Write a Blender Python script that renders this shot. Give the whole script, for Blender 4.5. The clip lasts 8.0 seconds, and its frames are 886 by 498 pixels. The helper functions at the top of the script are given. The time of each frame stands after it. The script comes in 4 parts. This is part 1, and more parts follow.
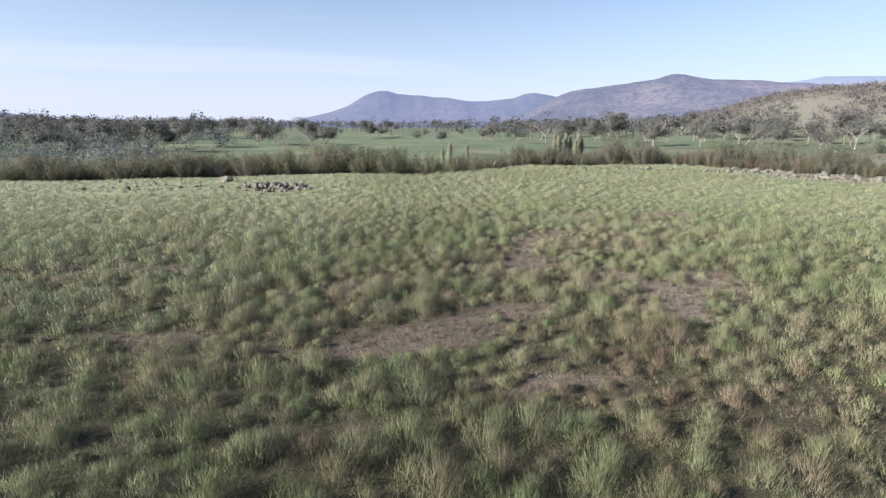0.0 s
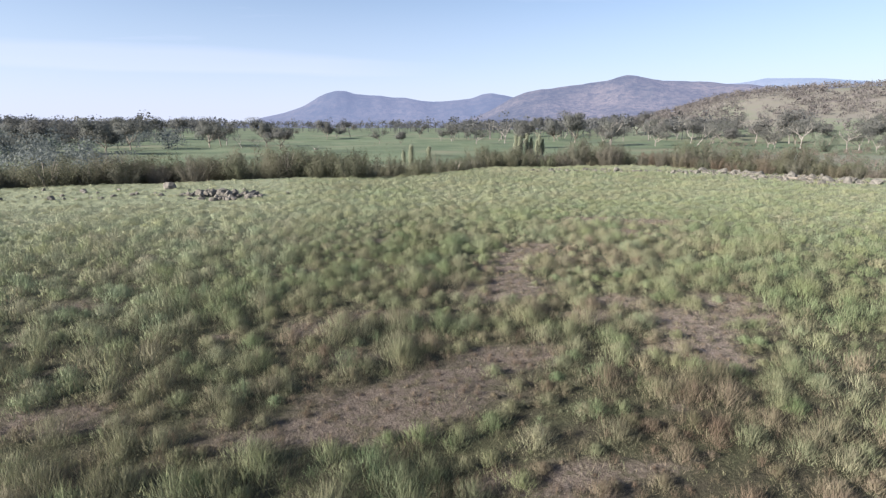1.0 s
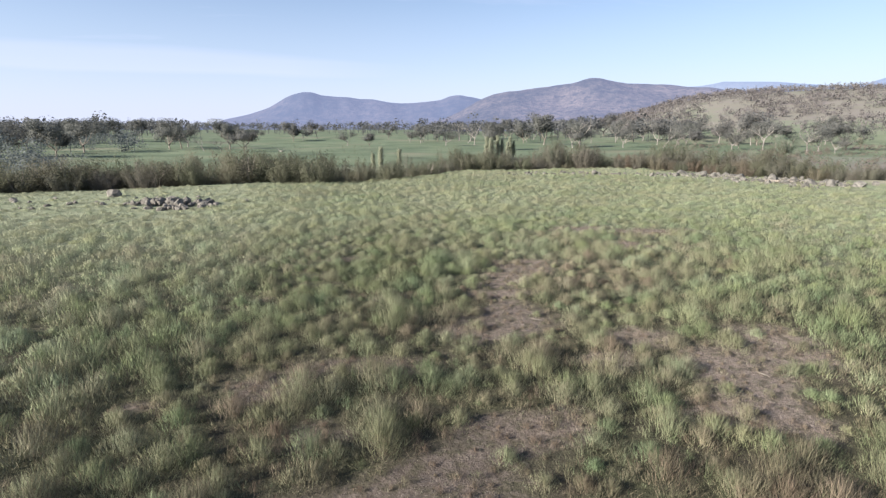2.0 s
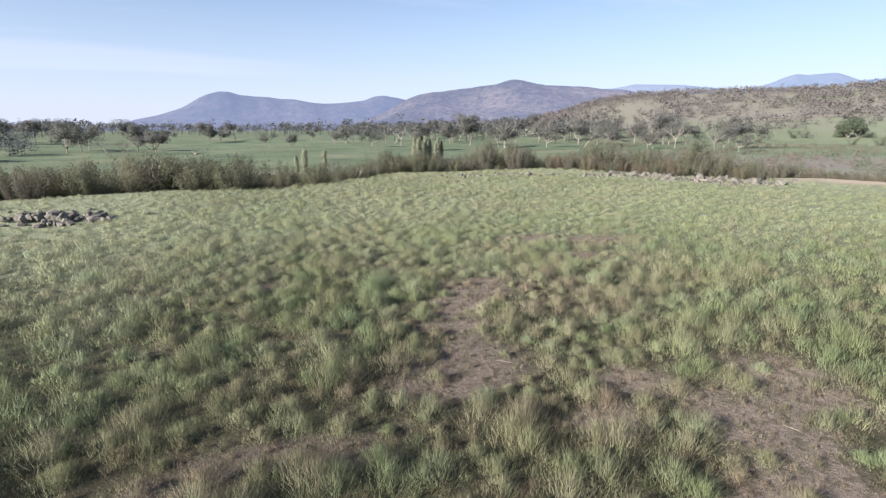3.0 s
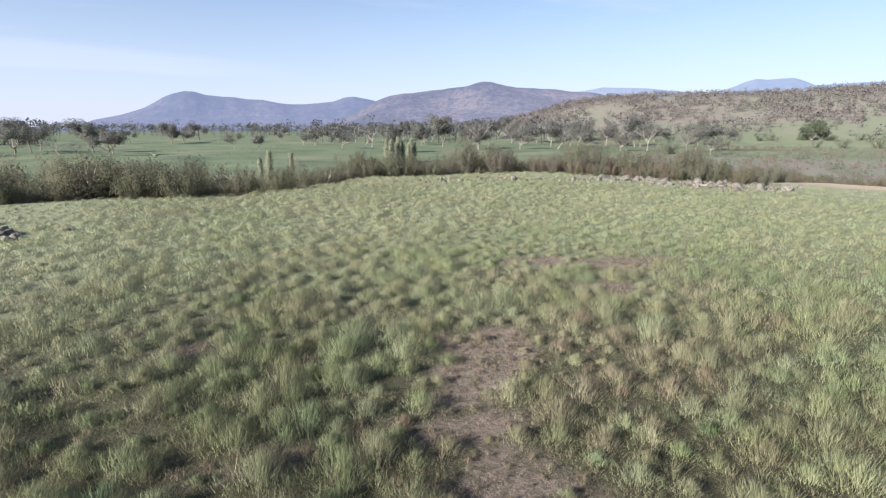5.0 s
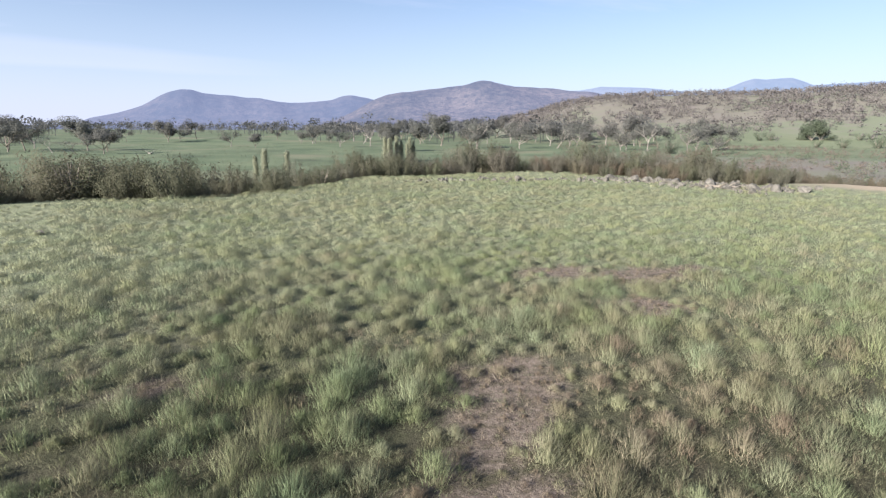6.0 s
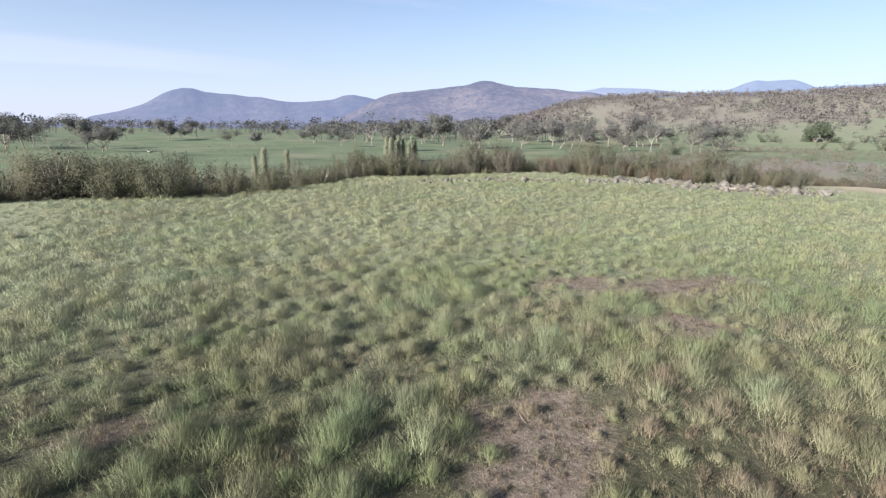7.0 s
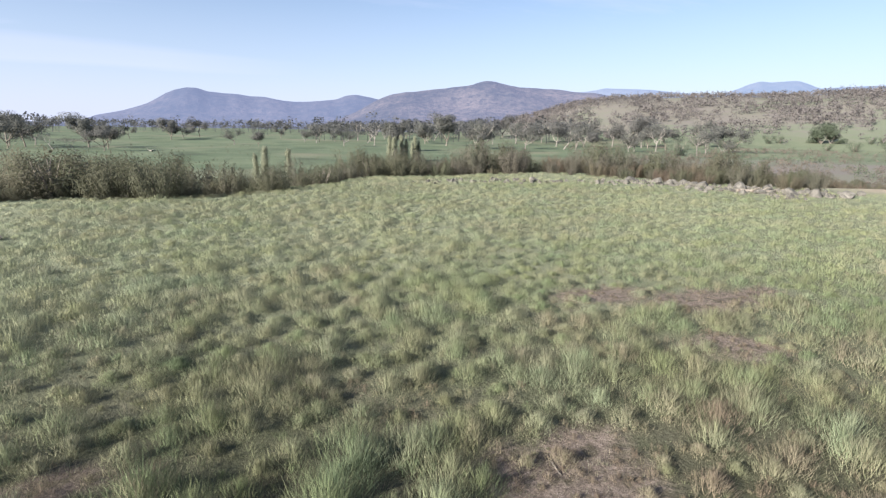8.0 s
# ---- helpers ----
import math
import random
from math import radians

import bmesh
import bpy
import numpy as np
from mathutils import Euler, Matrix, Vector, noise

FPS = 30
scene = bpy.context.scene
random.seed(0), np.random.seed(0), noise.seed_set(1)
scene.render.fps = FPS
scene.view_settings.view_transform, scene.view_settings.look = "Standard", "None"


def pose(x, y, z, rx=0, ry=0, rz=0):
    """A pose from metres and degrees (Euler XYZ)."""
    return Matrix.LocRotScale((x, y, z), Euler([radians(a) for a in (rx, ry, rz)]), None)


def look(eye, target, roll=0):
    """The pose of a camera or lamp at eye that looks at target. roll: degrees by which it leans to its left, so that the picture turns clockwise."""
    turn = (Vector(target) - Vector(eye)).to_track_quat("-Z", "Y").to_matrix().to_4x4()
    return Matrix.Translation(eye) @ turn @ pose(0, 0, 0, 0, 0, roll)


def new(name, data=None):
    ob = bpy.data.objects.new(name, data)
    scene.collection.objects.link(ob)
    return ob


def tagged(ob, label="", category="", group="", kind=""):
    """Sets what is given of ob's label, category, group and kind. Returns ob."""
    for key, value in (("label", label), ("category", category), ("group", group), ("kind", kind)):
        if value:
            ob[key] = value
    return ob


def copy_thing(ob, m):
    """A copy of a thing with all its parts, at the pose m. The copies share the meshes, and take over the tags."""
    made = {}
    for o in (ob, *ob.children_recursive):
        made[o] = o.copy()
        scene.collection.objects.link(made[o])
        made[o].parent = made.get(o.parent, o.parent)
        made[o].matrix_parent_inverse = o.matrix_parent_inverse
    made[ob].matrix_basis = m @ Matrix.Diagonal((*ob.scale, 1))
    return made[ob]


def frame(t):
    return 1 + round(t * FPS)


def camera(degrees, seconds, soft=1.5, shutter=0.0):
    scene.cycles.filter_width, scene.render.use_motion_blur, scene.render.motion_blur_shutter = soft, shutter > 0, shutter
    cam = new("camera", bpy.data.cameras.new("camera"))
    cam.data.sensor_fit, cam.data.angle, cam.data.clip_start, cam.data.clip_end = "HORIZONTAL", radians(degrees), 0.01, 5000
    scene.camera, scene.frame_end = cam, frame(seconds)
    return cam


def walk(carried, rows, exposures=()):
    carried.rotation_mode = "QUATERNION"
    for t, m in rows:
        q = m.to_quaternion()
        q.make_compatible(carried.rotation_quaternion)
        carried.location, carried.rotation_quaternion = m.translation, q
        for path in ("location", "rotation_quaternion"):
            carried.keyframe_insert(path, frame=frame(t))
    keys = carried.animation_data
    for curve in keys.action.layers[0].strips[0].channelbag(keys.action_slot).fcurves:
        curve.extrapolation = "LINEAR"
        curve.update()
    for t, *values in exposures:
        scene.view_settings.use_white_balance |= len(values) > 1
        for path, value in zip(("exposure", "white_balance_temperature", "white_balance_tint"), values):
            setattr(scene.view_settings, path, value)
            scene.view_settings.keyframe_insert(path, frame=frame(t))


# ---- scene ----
cam = camera(78.6, 8.0, soft=1.35)
PATH = [
    (0, (-0.353, 0.994, 5.793), (-0.277, 2.943, 5.351), 0.1),
    (0.5, (-0.593, 2.872, 5.817), (-0.414, 4.815, 5.376), 0.0),
    (1, (-0.694, 4.641, 5.849), (-0.473, 6.579, 5.408), -0.0),
    (1.2, (-0.707, 5.365, 5.851), (-0.471, 7.302, 5.414), -0.1),
    (2.3, (-0.711, 9.342, 5.813), (-0.298, 11.25, 5.378), 0.0),
    (2.5, (-0.647, 10.062, 5.824), (-0.164, 11.954, 5.389), -0.1),
    (3, (-0.521, 11.748, 5.82), (0.065, 13.61, 5.387), -0.1),
    (3.5, (-0.295, 13.449, 5.806), (0.332, 15.298, 5.374), -0.1),
    (4, (-0.04, 14.881, 5.778), (0.61, 16.723, 5.346), -0.1),
    (4.5, (0.266, 16.34, 5.717), (0.933, 18.175, 5.286), -0.1),
    (4.7, (0.377, 16.876, 5.695), (1.053, 18.709, 5.266), 0.0),
    (5.8, (0.9, 19.565, 5.567), (1.594, 21.392, 5.139), 0.3),
    (6, (1.003, 20.012, 5.559), (1.696, 21.838, 5.128), 0.3),
    (6.5, (1.218, 21.102, 5.499), (1.911, 22.928, 5.068), 0.4),
    (7, (1.408, 22.054, 5.416), (2.099, 23.881, 4.985), 0.6),
    (7.5, (1.605, 22.995, 5.33), (2.292, 24.824, 4.9), 0.7),
    (8, (1.787, 23.793, 5.266), (2.47, 25.623, 4.836), 0.8),
]
walk(cam, [(t, look(eye, target, roll)) for t, eye, target, roll in PATH])


# ---- world, sun, exposure ----
SUN_AZ, SUN_EL = radians(251.0), radians(25.0)
SUN_DIR = Vector((math.sin(SUN_AZ) * math.cos(SUN_EL), math.cos(SUN_AZ) * math.cos(SUN_EL), math.sin(SUN_EL)))
scene.view_settings.exposure = 1.5

world = bpy.data.worlds.new("sky")
world.use_nodes = True
scene.world = world


def node(tree, kind, **values):
    n = tree.nodes.new(kind)
    for key, value in values.items():
        n.inputs[key.replace("_", " ")].default_value = value
    return n


def math_node(tree, op, a, b=None, clamp=False):
    n = tree.nodes.new("ShaderNodeMath")
    n.operation, n.use_clamp = op, clamp
    for i, v in enumerate((a, b)):
        if v is None:
            continue
        if isinstance(v, (int, float)):
            n.inputs[i].default_value = v
        else:
            tree.links.new(v, n.inputs[i])
    return n.outputs[0]


def mix_colour(tree, fac, a, b, blend="MIX"):
    n = tree.nodes.new("ShaderNodeMixRGB")
    n.blend_type = blend
    for i, v in enumerate((fac, a, b)):
        if isinstance(v, (int, float)):
            n.inputs[i].default_value = v
        elif isinstance(v, tuple):
            n.inputs[i].default_value = (*v, 1)
        else:
            tree.links.new(v, n.inputs[i])
    return n.outputs[0]


def ramp(tree, fac, *stops):
    n = tree.nodes.new("ShaderNodeValToRGB")
    els = n.color_ramp.elements
    while len(els) < len(stops):
        els.new(0.5)
    for e, (p, c) in zip(els, stops):
        e.position = p
        e.color = (c, c, c, 1) if isinstance(c, (int, float)) else (*c, 1)
    tree.links.new(fac, n.inputs[0])
    return n.outputs[0]


def noise_tex(tree, vector, scale, detail=4.0, rough=0.55):
    n = node(tree, "ShaderNodeTexNoise", Scale=scale, Detail=detail, Roughness=rough)
    if vector is not None:
        tree.links.new(vector, n.inputs["Vector"])
    return n.outputs["Fac"]


def build_sky():
    t = world.node_tree
    t.nodes.clear()
    sky = t.nodes.new("ShaderNodeTexSky")
    sky.sky_type, sky.sun_disc = "NISHITA", False
    sky.sun_elevation, sky.sun_rotation = SUN_EL, SUN_AZ
    sky.air_density, sky.dust_density, sky.ozone_density = 1.0, 0.6, 2.5
    co = t.nodes.new("ShaderNodeTexCoord")
    sep = t.nodes.new("ShaderNodeSeparateXYZ")
    t.links.new(co.outputs["Generated"], sep.inputs[0])
    # thin high cloud on a level sheet, drawn out along the wind
    z = math_node(t, "ADD", math_node(t, "MAXIMUM", sep.outputs[2], 0.0), 0.10)
    comb = t.nodes.new("ShaderNodeCombineXYZ")
    t.links.new(math_node(t, "DIVIDE", sep.outputs[0], z), comb.inputs[0])
    t.links.new(math_node(t, "DIVIDE", sep.outputs[1], z), comb.inputs[1])
    mp = t.nodes.new("ShaderNodeMapping")
    mp.inputs["Rotation"].default_value = (0, 0, radians(-14))
    mp.inputs["Scale"].default_value = (0.34, 1.0, 1)
    mp.inputs["Location"].default_value = (0.7, 2.2, 0)
    t.links.new(comb.outputs[0], mp.inputs[0])
    cloud = ramp(t, noise_tex(t, mp.outputs[0], 0.9, 7, 0.62), (0.38, 0.0), (0.70, 1.0))
    low = ramp(t, sep.outputs[2], (0.0, 0.9), (0.11, 0.48), (0.25, 0.14))
    # a bank of thin cloud low in the west and north
    wavy = math_node(t, "ADD", sep.outputs[2], math_node(t, "MULTIPLY", math_node(t, "SUBTRACT", noise_tex(t, mp.outputs[0], 0.5, 4), 0.5), 0.05))
    bank = math_node(t, "MULTIPLY", ramp(t, wavy, (0.05, 0.0), (0.085, 1.0), (0.11, 0.9), (0.15, 0.0)), ramp(t, math_node(t, "ADD", sep.outputs[0], 0.5), (0.40, 0.75), (0.95, 0.25)))
    veil = math_node(t, "MAXIMUM", math_node(t, "MAXIMUM", math_node(t, "MULTIPLY", cloud, 0.55), bank), low, True)
    blue = mix_colour(t, 1.0, sky.outputs[0], (0.98, 1.035, 1.11), "MULTIPLY")
    col = mix_colour(t, veil, blue, (SKY_VEIL[0], SKY_VEIL[1], SKY_VEIL[2]))
    bg = t.nodes.new("ShaderNodeBackground")
    bg.inputs[1].default_value = SKY_STRENGTH
    t.links.new(col, bg.inputs[0])
    out = t.nodes.new("ShaderNodeOutputWorld")
    t.links.new(bg.outputs[0], out.inputs[0])


SKY_STRENGTH = 0.052
SKY_VEIL = (5.55, 6.05, 8.1)
build_sky()

sun = new("sun", bpy.data.lights.new("sun", "SUN"))
sun.data.energy, sun.data.angle, sun.data.color = 5.0, radians(0.6), (1.0, 0.935, 0.85)
sun.matrix_world = look(SUN_DIR * 200, (0, 0, 0))


# ---- materials ----
def material(name):
    m = bpy.data.materials.new(name)
    m.use_nodes = True
    t = m.node_tree
    t.nodes.clear()
    out = t.nodes.new("ShaderNodeOutputMaterial")
    return m, t, out


def attribute(t, name):
    n = t.nodes.new("ShaderNodeAttribute")
    n.attribute_name = name
    return n.outputs["Fac"]


def leafy(name, colour_of, through_part=0.35, rough=0.75, puff=0.0):
    """A blade or leaf: dull, and partly lit through. puff: shaded with the roundness of its tuft."""
    m, t, out = material(name)
    col = colour_of(t)
    bsdf = node(t, "ShaderNodeBsdfPrincipled", Roughness=rough)
    bsdf.inputs["Specular IOR Level"].default_value = 0.2
    tr = t.nodes.new("ShaderNodeBsdfTranslucent")
    mix = node(t, "ShaderNodeMixShader", Fac=through_part)
    t.links.new(col, bsdf.inputs["Base Color"])
    t.links.new(col, tr.inputs[0])
    if puff:
        n = t.nodes.new("ShaderNodeAttribute")
        n.attribute_name = "roundness"
        own = t.nodes.new("ShaderNodeNewGeometry").outputs["Normal"]
        half = t.nodes.new("ShaderNodeVectorMath")
        half.operation = "SCALE"
        half.inputs["Scale"].default_value = puff
        t.links.new(n.outputs["Vector"], half.inputs[0])
        both = t.nodes.new("ShaderNodeVectorMath")
        both.operation = "ADD"
        t.links.new(own, both.inputs[0])
        t.links.new(half.outputs[0], both.inputs[1])
        unit = t.nodes.new("ShaderNodeVectorMath")
        unit.operation = "NORMALIZE"
        t.links.new(both.outputs[0], unit.inputs[0])
        t.links.new(unit.outputs[0], bsdf.inputs["Normal"])
    t.links.new(bsdf.outputs[0], mix.inputs[1])
    t.links.new(tr.outputs[0], mix.inputs[2])
    t.links.new(mix.outputs[0], out.inputs[0])
    return m


def island_random(t):
    return t.nodes.new("ShaderNodeNewGeometry").outputs["Random Per Island"]


def object_random(t):
    return t.nodes.new("ShaderNodeObjectInfo").outputs["Random"]


def grass_colour(t):
    tone, dry, one = attribute(t, "tone"), attribute(t, "dry"), island_random(t)
    co = t.nodes.new("ShaderNodeTexCoord").outputs["Object"]
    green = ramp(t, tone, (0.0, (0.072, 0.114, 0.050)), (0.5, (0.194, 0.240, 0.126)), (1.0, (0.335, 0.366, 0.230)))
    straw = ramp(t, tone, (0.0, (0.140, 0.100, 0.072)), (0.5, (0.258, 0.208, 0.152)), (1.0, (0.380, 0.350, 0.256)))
    green = mix_colour(t, 1.0, green, ramp(t, noise_tex(t, co, 0.45, 3), (0.36, (0.92, 0.99, 1.04)), (0.64, (1.06, 1.01, 0.92))), "MULTIPLY")
    # dried tips, and some blades drier than their neighbours
    f = math_node(t, "ADD", dry, math_node(t, "MULTIPLY", math_node(t, "SUBTRACT", one, 0.55), 0.35))
    f = math_node(t, "ADD", f, math_node(t, "MULTIPLY", attribute(t, "tip"), 0.14), True)
    base = mix_colour(t, f, green, straw)
    return mix_colour(t, 1.0, base, ramp(t, one, (0.0, 0.88), (1.0, 1.12)), "MULTIPLY")


MAT_GRASS = leafy("tussock_grass", grass_colour, 0.15, 0.8, 2.3)


def plain_leaf(dark, light, warm=None):
    def colour(t):
        base = mix_colour(t, island_random(t), dark, light)
        if warm:
            base = mix_colour(t, math_node(t, "MULTIPLY", object_random(t), 0.85), base, warm)
        return base
    return colour


MAT_GUM = leafy("gum_leaves", plain_leaf((0.084, 0.089, 0.080), (0.130, 0.132, 0.118), (0.115, 0.112, 0.108)), 0.28)
MAT_GREEN_TREE = leafy("green_leaves", plain_leaf((0.065, 0.082, 0.056), (0.098, 0.119, 0.080)), 0.28)
MAT_WILLOW = leafy("willow_leaves", plain_leaf((0.125, 0.15, 0.11), (0.17, 0.196, 0.142)), 0.28)
MAT_POPLAR = leafy("poplar_buds", plain_leaf((0.2, 0.212, 0.146), (0.27, 0.28, 0.2)), 0.28)
MAT_SCRUB_OLIVE = leafy("olive_scrub", plain_leaf((0.094, 0.102, 0.064), (0.138, 0.146, 0.094), (0.132, 0.120, 0.088)), 0.45)
MAT_SCRUB_GREY = leafy("grey_scrub", plain_leaf((0.109, 0.098, 0.081), (0.162, 0.147, 0.120), (0.138, 0.138, 0.101)), 0.45)
MAT_FLAT_SCRUB = leafy("low_russet_scrub", plain_leaf((0.128, 0.104, 0.088), (0.175, 0.145, 0.122)), 0.28)
MAT_FLAT_GREEN = leafy("low_green_scrub", plain_leaf((0.095, 0.115, 0.08), (0.14, 0.16, 0.112)), 0.28)
MAT_SCRUB_RUST = leafy("russet_scrub", plain_leaf((0.118, 0.092, 0.070), (0.180, 0.142, 0.108), (0.150, 0.145, 0.095)), 0.45)
# grey-blue and grey-purple tints put distance haze into these three leaf colours
MAT_WEST_WOODS = leafy("hazed_west_gum_leaves", plain_leaf((0.098, 0.113, 0.113), (0.151, 0.164, 0.155)), 0.4)
MAT_HILL_WOODS = leafy("hazed_hill_gum_leaves", plain_leaf((0.128, 0.115, 0.113), (0.170, 0.155, 0.147)), 0.35)
MAT_WOODS = leafy("hazed_distant_gum_leaves", plain_leaf((0.080, 0.084, 0.085), (0.115, 0.115, 0.112)), 0.35)


def bark(name, dark, light, scale=3.0):
    m, t, out = material(name)
    co = t.nodes.new("ShaderNodeTexCoord").outputs["Object"]
    mp = t.nodes.new("ShaderNodeMapping")
    mp.inputs["Scale"].default_value = (1, 1, 0.25)
    t.links.new(co, mp.inputs[0])
    n = noise_tex(t, mp.outputs[0], scale, 6)
    b = node(t, "ShaderNodeBsdfPrincipled", Roughness=0.85)
    t.links.new(mix_colour(t, ramp(t, n, (0.35, 0.0), (0.65, 1.0)), dark, light), b.inputs["Base Color"])
    bump = node(t, "ShaderNodeBump", Strength=0.5, Distance=0.05)
    t.links.new(n, bump.inputs["Height"])
    t.links.new(bump.outputs[0], b.inputs["Normal"])
    t.links.new(b.outputs[0], out.inputs[0])
    return m


MAT_BARK = bark("gum_bark", (0.10, 0.08, 0.065), (0.27, 0.24, 0.20))
MAT_DEAD = bark("bleached_wood", (0.14, 0.125, 0.11), (0.29, 0.265, 0.24))
MAT_TWIG = bark("grey_twigs", (0.11, 0.092, 0.075), (0.215, 0.188, 0.155))


def stone(name, dark, light):
    m, t, out = material(name)
    co = t.nodes.new("ShaderNodeTexCoord").outputs["Object"]
    big, fine = noise_tex(t, co, 2.2, 5), noise_tex(t, co, 16.0, 6, 0.7)
    c = mix_colour(t, ramp(t, big, (0.38, 0.0), (0.62, 1.0)), dark, light)
    c = mix_colour(t, math_node(t, "MULTIPLY", ramp(t, fine, (0.52, 0.0), (0.66, 1.0)), 0.6), c, (0.055, 0.050, 0.044))
    c = mix_colour(t, 1.0, c, ramp(t, object_random(t), (0.0, 0.65), (1.0, 1.15)), "MULTIPLY")
    b = node(t, "ShaderNodeBsdfPrincipled", Roughness=0.9)
    t.links.new(c, b.inputs["Base Color"])
    bump = node(t, "ShaderNodeBump", Strength=0.7, Distance=0.06)
    t.links.new(fine, bump.inputs["Height"])
    t.links.new(bump.outputs[0], b.inputs["Normal"])
    t.links.new(b.outputs[0], out.inputs[0])
    return m


MAT_STONE = stone("weathered_stone", (0.085, 0.077, 0.067), (0.195, 0.178, 0.152))
MAT_PALE_STONE = stone("pale_lichened_stone", (0.085, 0.079, 0.068), (0.185, 0.172, 0.148))


def earth():
    """Soil, litter and short grass; the sheet carries how bare, how lush and how stony-dry each stretch is."""
    m, t, out = material("pasture_ground")
    co = t.nodes.new("ShaderNodeTexCoord").outputs["Object"]
    bare, lush, dry = attribute(t, "bare"), attribute(t, "lush"), attribute(t, "hill_dry")
    n1, n2, n3 = noise_tex(t, co, 0.9, 6), noise_tex(t, co, 9.0, 6, 0.7), noise_tex(t, co, 38.0, 4, 0.7)
    n4, n5 = noise_tex(t, co, 0.05, 6, 0.6), noise_tex(t, co, 0.012, 6, 0.6)
    litter = mix_colour(t, ramp(t, n2, (0.3, 0.0), (0.7, 1.0)), (0.034, 0.036, 0.020), (0.072, 0.070, 0.042))
    litter = mix_colour(t, ramp(t, n1, (0.4, 0.0), (0.65, 1.0)), litter, (0.050, 0.044, 0.031))
    turf = mix_colour(t, ramp(t, n1, (0.35, 0.0), (0.65, 1.0)), (0.158, 0.178, 0.112), (0.215, 0.228, 0.150))
    litter = mix_colour(t, attribute(t, "turf"), litter, turf)
    soil = mix_colour(t, ramp(t, n2, (0.32, 0.0), (0.68, 1.0)), (0.072, 0.056, 0.046), (0.168, 0.136, 0.113))
    soil = mix_colour(t, ramp(t, n3, (0.56, 0.0), (0.66, 1.0)), soil, (0.27, 0.235, 0.20))
    east = t.nodes.new("ShaderNodeSeparateXYZ")
    t.links.new(co, east.inputs[0])
    soil = mix_colour(t, 1.0, soil, ramp(t, math_node(t, "MULTIPLY", math_node(t, "ADD", east.outputs[0], math_node(t, "MULTIPLY", n1, 4.0)), 0.1), (0.3, 0.82), (0.9, 1.35)), "MULTIPLY")
    moss = noise_tex(t, co, 2.6, 6, 0.7)
    soil = mix_colour(t, math_node(t, "MULTIPLY", ramp(t, moss, (0.47, 0.0), (0.62, 1.0)), 0.8), soil, (0.062, 0.056, 0.036))
    near = mix_colour(t, ramp(t, math_node(t, "ADD", bare, math_node(t, "MULTIPLY", math_node(t, "SUBTRACT", n2, 0.5), 0.5)), (0.25, 0.0), (0.6, 1.0)), litter, soil)
    sward = mix_colour(t, ramp(t, n4, (0.35, 0.0), (0.65, 1.0)), (0.084, 0.113, 0.068), (0.128, 0.154, 0.096))
    sward = mix_colour(t, ramp(t, n5, (0.52, 0.0), (0.72, 1.0)), sward, (0.170, 0.156, 0.112))
    rush = noise_tex(t, co, 0.028, 7, 0.65)
    sward = mix_colour(t, math_node(t, "MULTIPLY", ramp(t, rush, (0.53, 0.0), (0.66, 1.0)), 0.7), sward, (0.046, 0.060, 0.040))
    near = mix_colour(t, attribute(t, "sand"), near, mix_colour(t, ramp(t, n2, (0.3, 0.0), (0.7, 1.0)), (0.300, 0.235, 0.180), (0.420, 0.340, 0.265)))
    c = mix_colour(t, lush, near, sward)
    slope = mix_colour(t, ramp(t, math_node(t, "ADD", n5, math_node(t, "MULTIPLY", dry, 0.30)), (0.62, 0.0), (0.76, 1.0)), (0.146, 0.162, 0.114), (0.164, 0.154, 0.128))
    # dry slope greyed towards purple, so hill haze sits in the ground colour
    slope = mix_colour(t, ramp(t, n4, (0.48, 0.0), (0.70, 1.0)), slope, (0.168, 0.148, 0.138))
    c = mix_colour(t, ramp(t, dry, (0.0, 0.0), (0.5, 1.0)), c, slope)
    b = node(t, "ShaderNodeBsdfPrincipled", Roughness=0.95)
    b.inputs["Specular IOR Level"].default_value = 0.15
    t.links.new(c, b.inputs["Base Color"])
    bump = node(t, "ShaderNodeBump", Strength=1.0, Distance=0.08)
    t.links.new(n2, bump.inputs["Height"])
    t.links.new(bump.outputs[0], b.inputs["Normal"])
    t.links.new(b.outputs[0], out.inputs[0])
    return m


MAT_EARTH = earth()


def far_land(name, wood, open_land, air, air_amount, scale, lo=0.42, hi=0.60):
    """Wooded hills kilometres away; haze of the air in between is added as surface glow."""
    m, t, out = material(name)
    co = t.nodes.new("ShaderNodeTexCoord").outputs["Object"]
    n1, n2, n3 = noise_tex(t, co, scale, 7, 0.62), noise_tex(t, co, scale * 9, 5, 0.7), noise_tex(t, co, 0.045, 3, 0.6)
    f = math_node(t, "ADD", math_node(t, "MULTIPLY", n1, 0.45), math_node(t, "MULTIPLY", n2, 0.40))
    f = math_node(t, "ADD", f, math_node(t, "MULTIPLY", n3, 0.15))
    c = mix_colour(t, ramp(t, f, (lo, 0.0), (hi, 1.0)), wood, open_land)
    c = mix_colour(t, ramp(t, n3, (0.50, 0.0), (0.62, 0.8)), c, wood)
    b = node(t, "ShaderNodeBsdfPrincipled", Roughness=1.0)
    b.inputs["Specular IOR Level"].default_value = 0.0
    t.links.new(c, b.inputs["Base Color"])
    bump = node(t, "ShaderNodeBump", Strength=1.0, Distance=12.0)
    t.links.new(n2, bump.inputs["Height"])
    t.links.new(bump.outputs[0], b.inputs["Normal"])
    # stands for haze: the hillside itself emits the air's blue
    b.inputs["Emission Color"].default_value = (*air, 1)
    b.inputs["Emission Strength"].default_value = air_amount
    t.links.new(b.outputs[0], out.inputs[0])
    return m


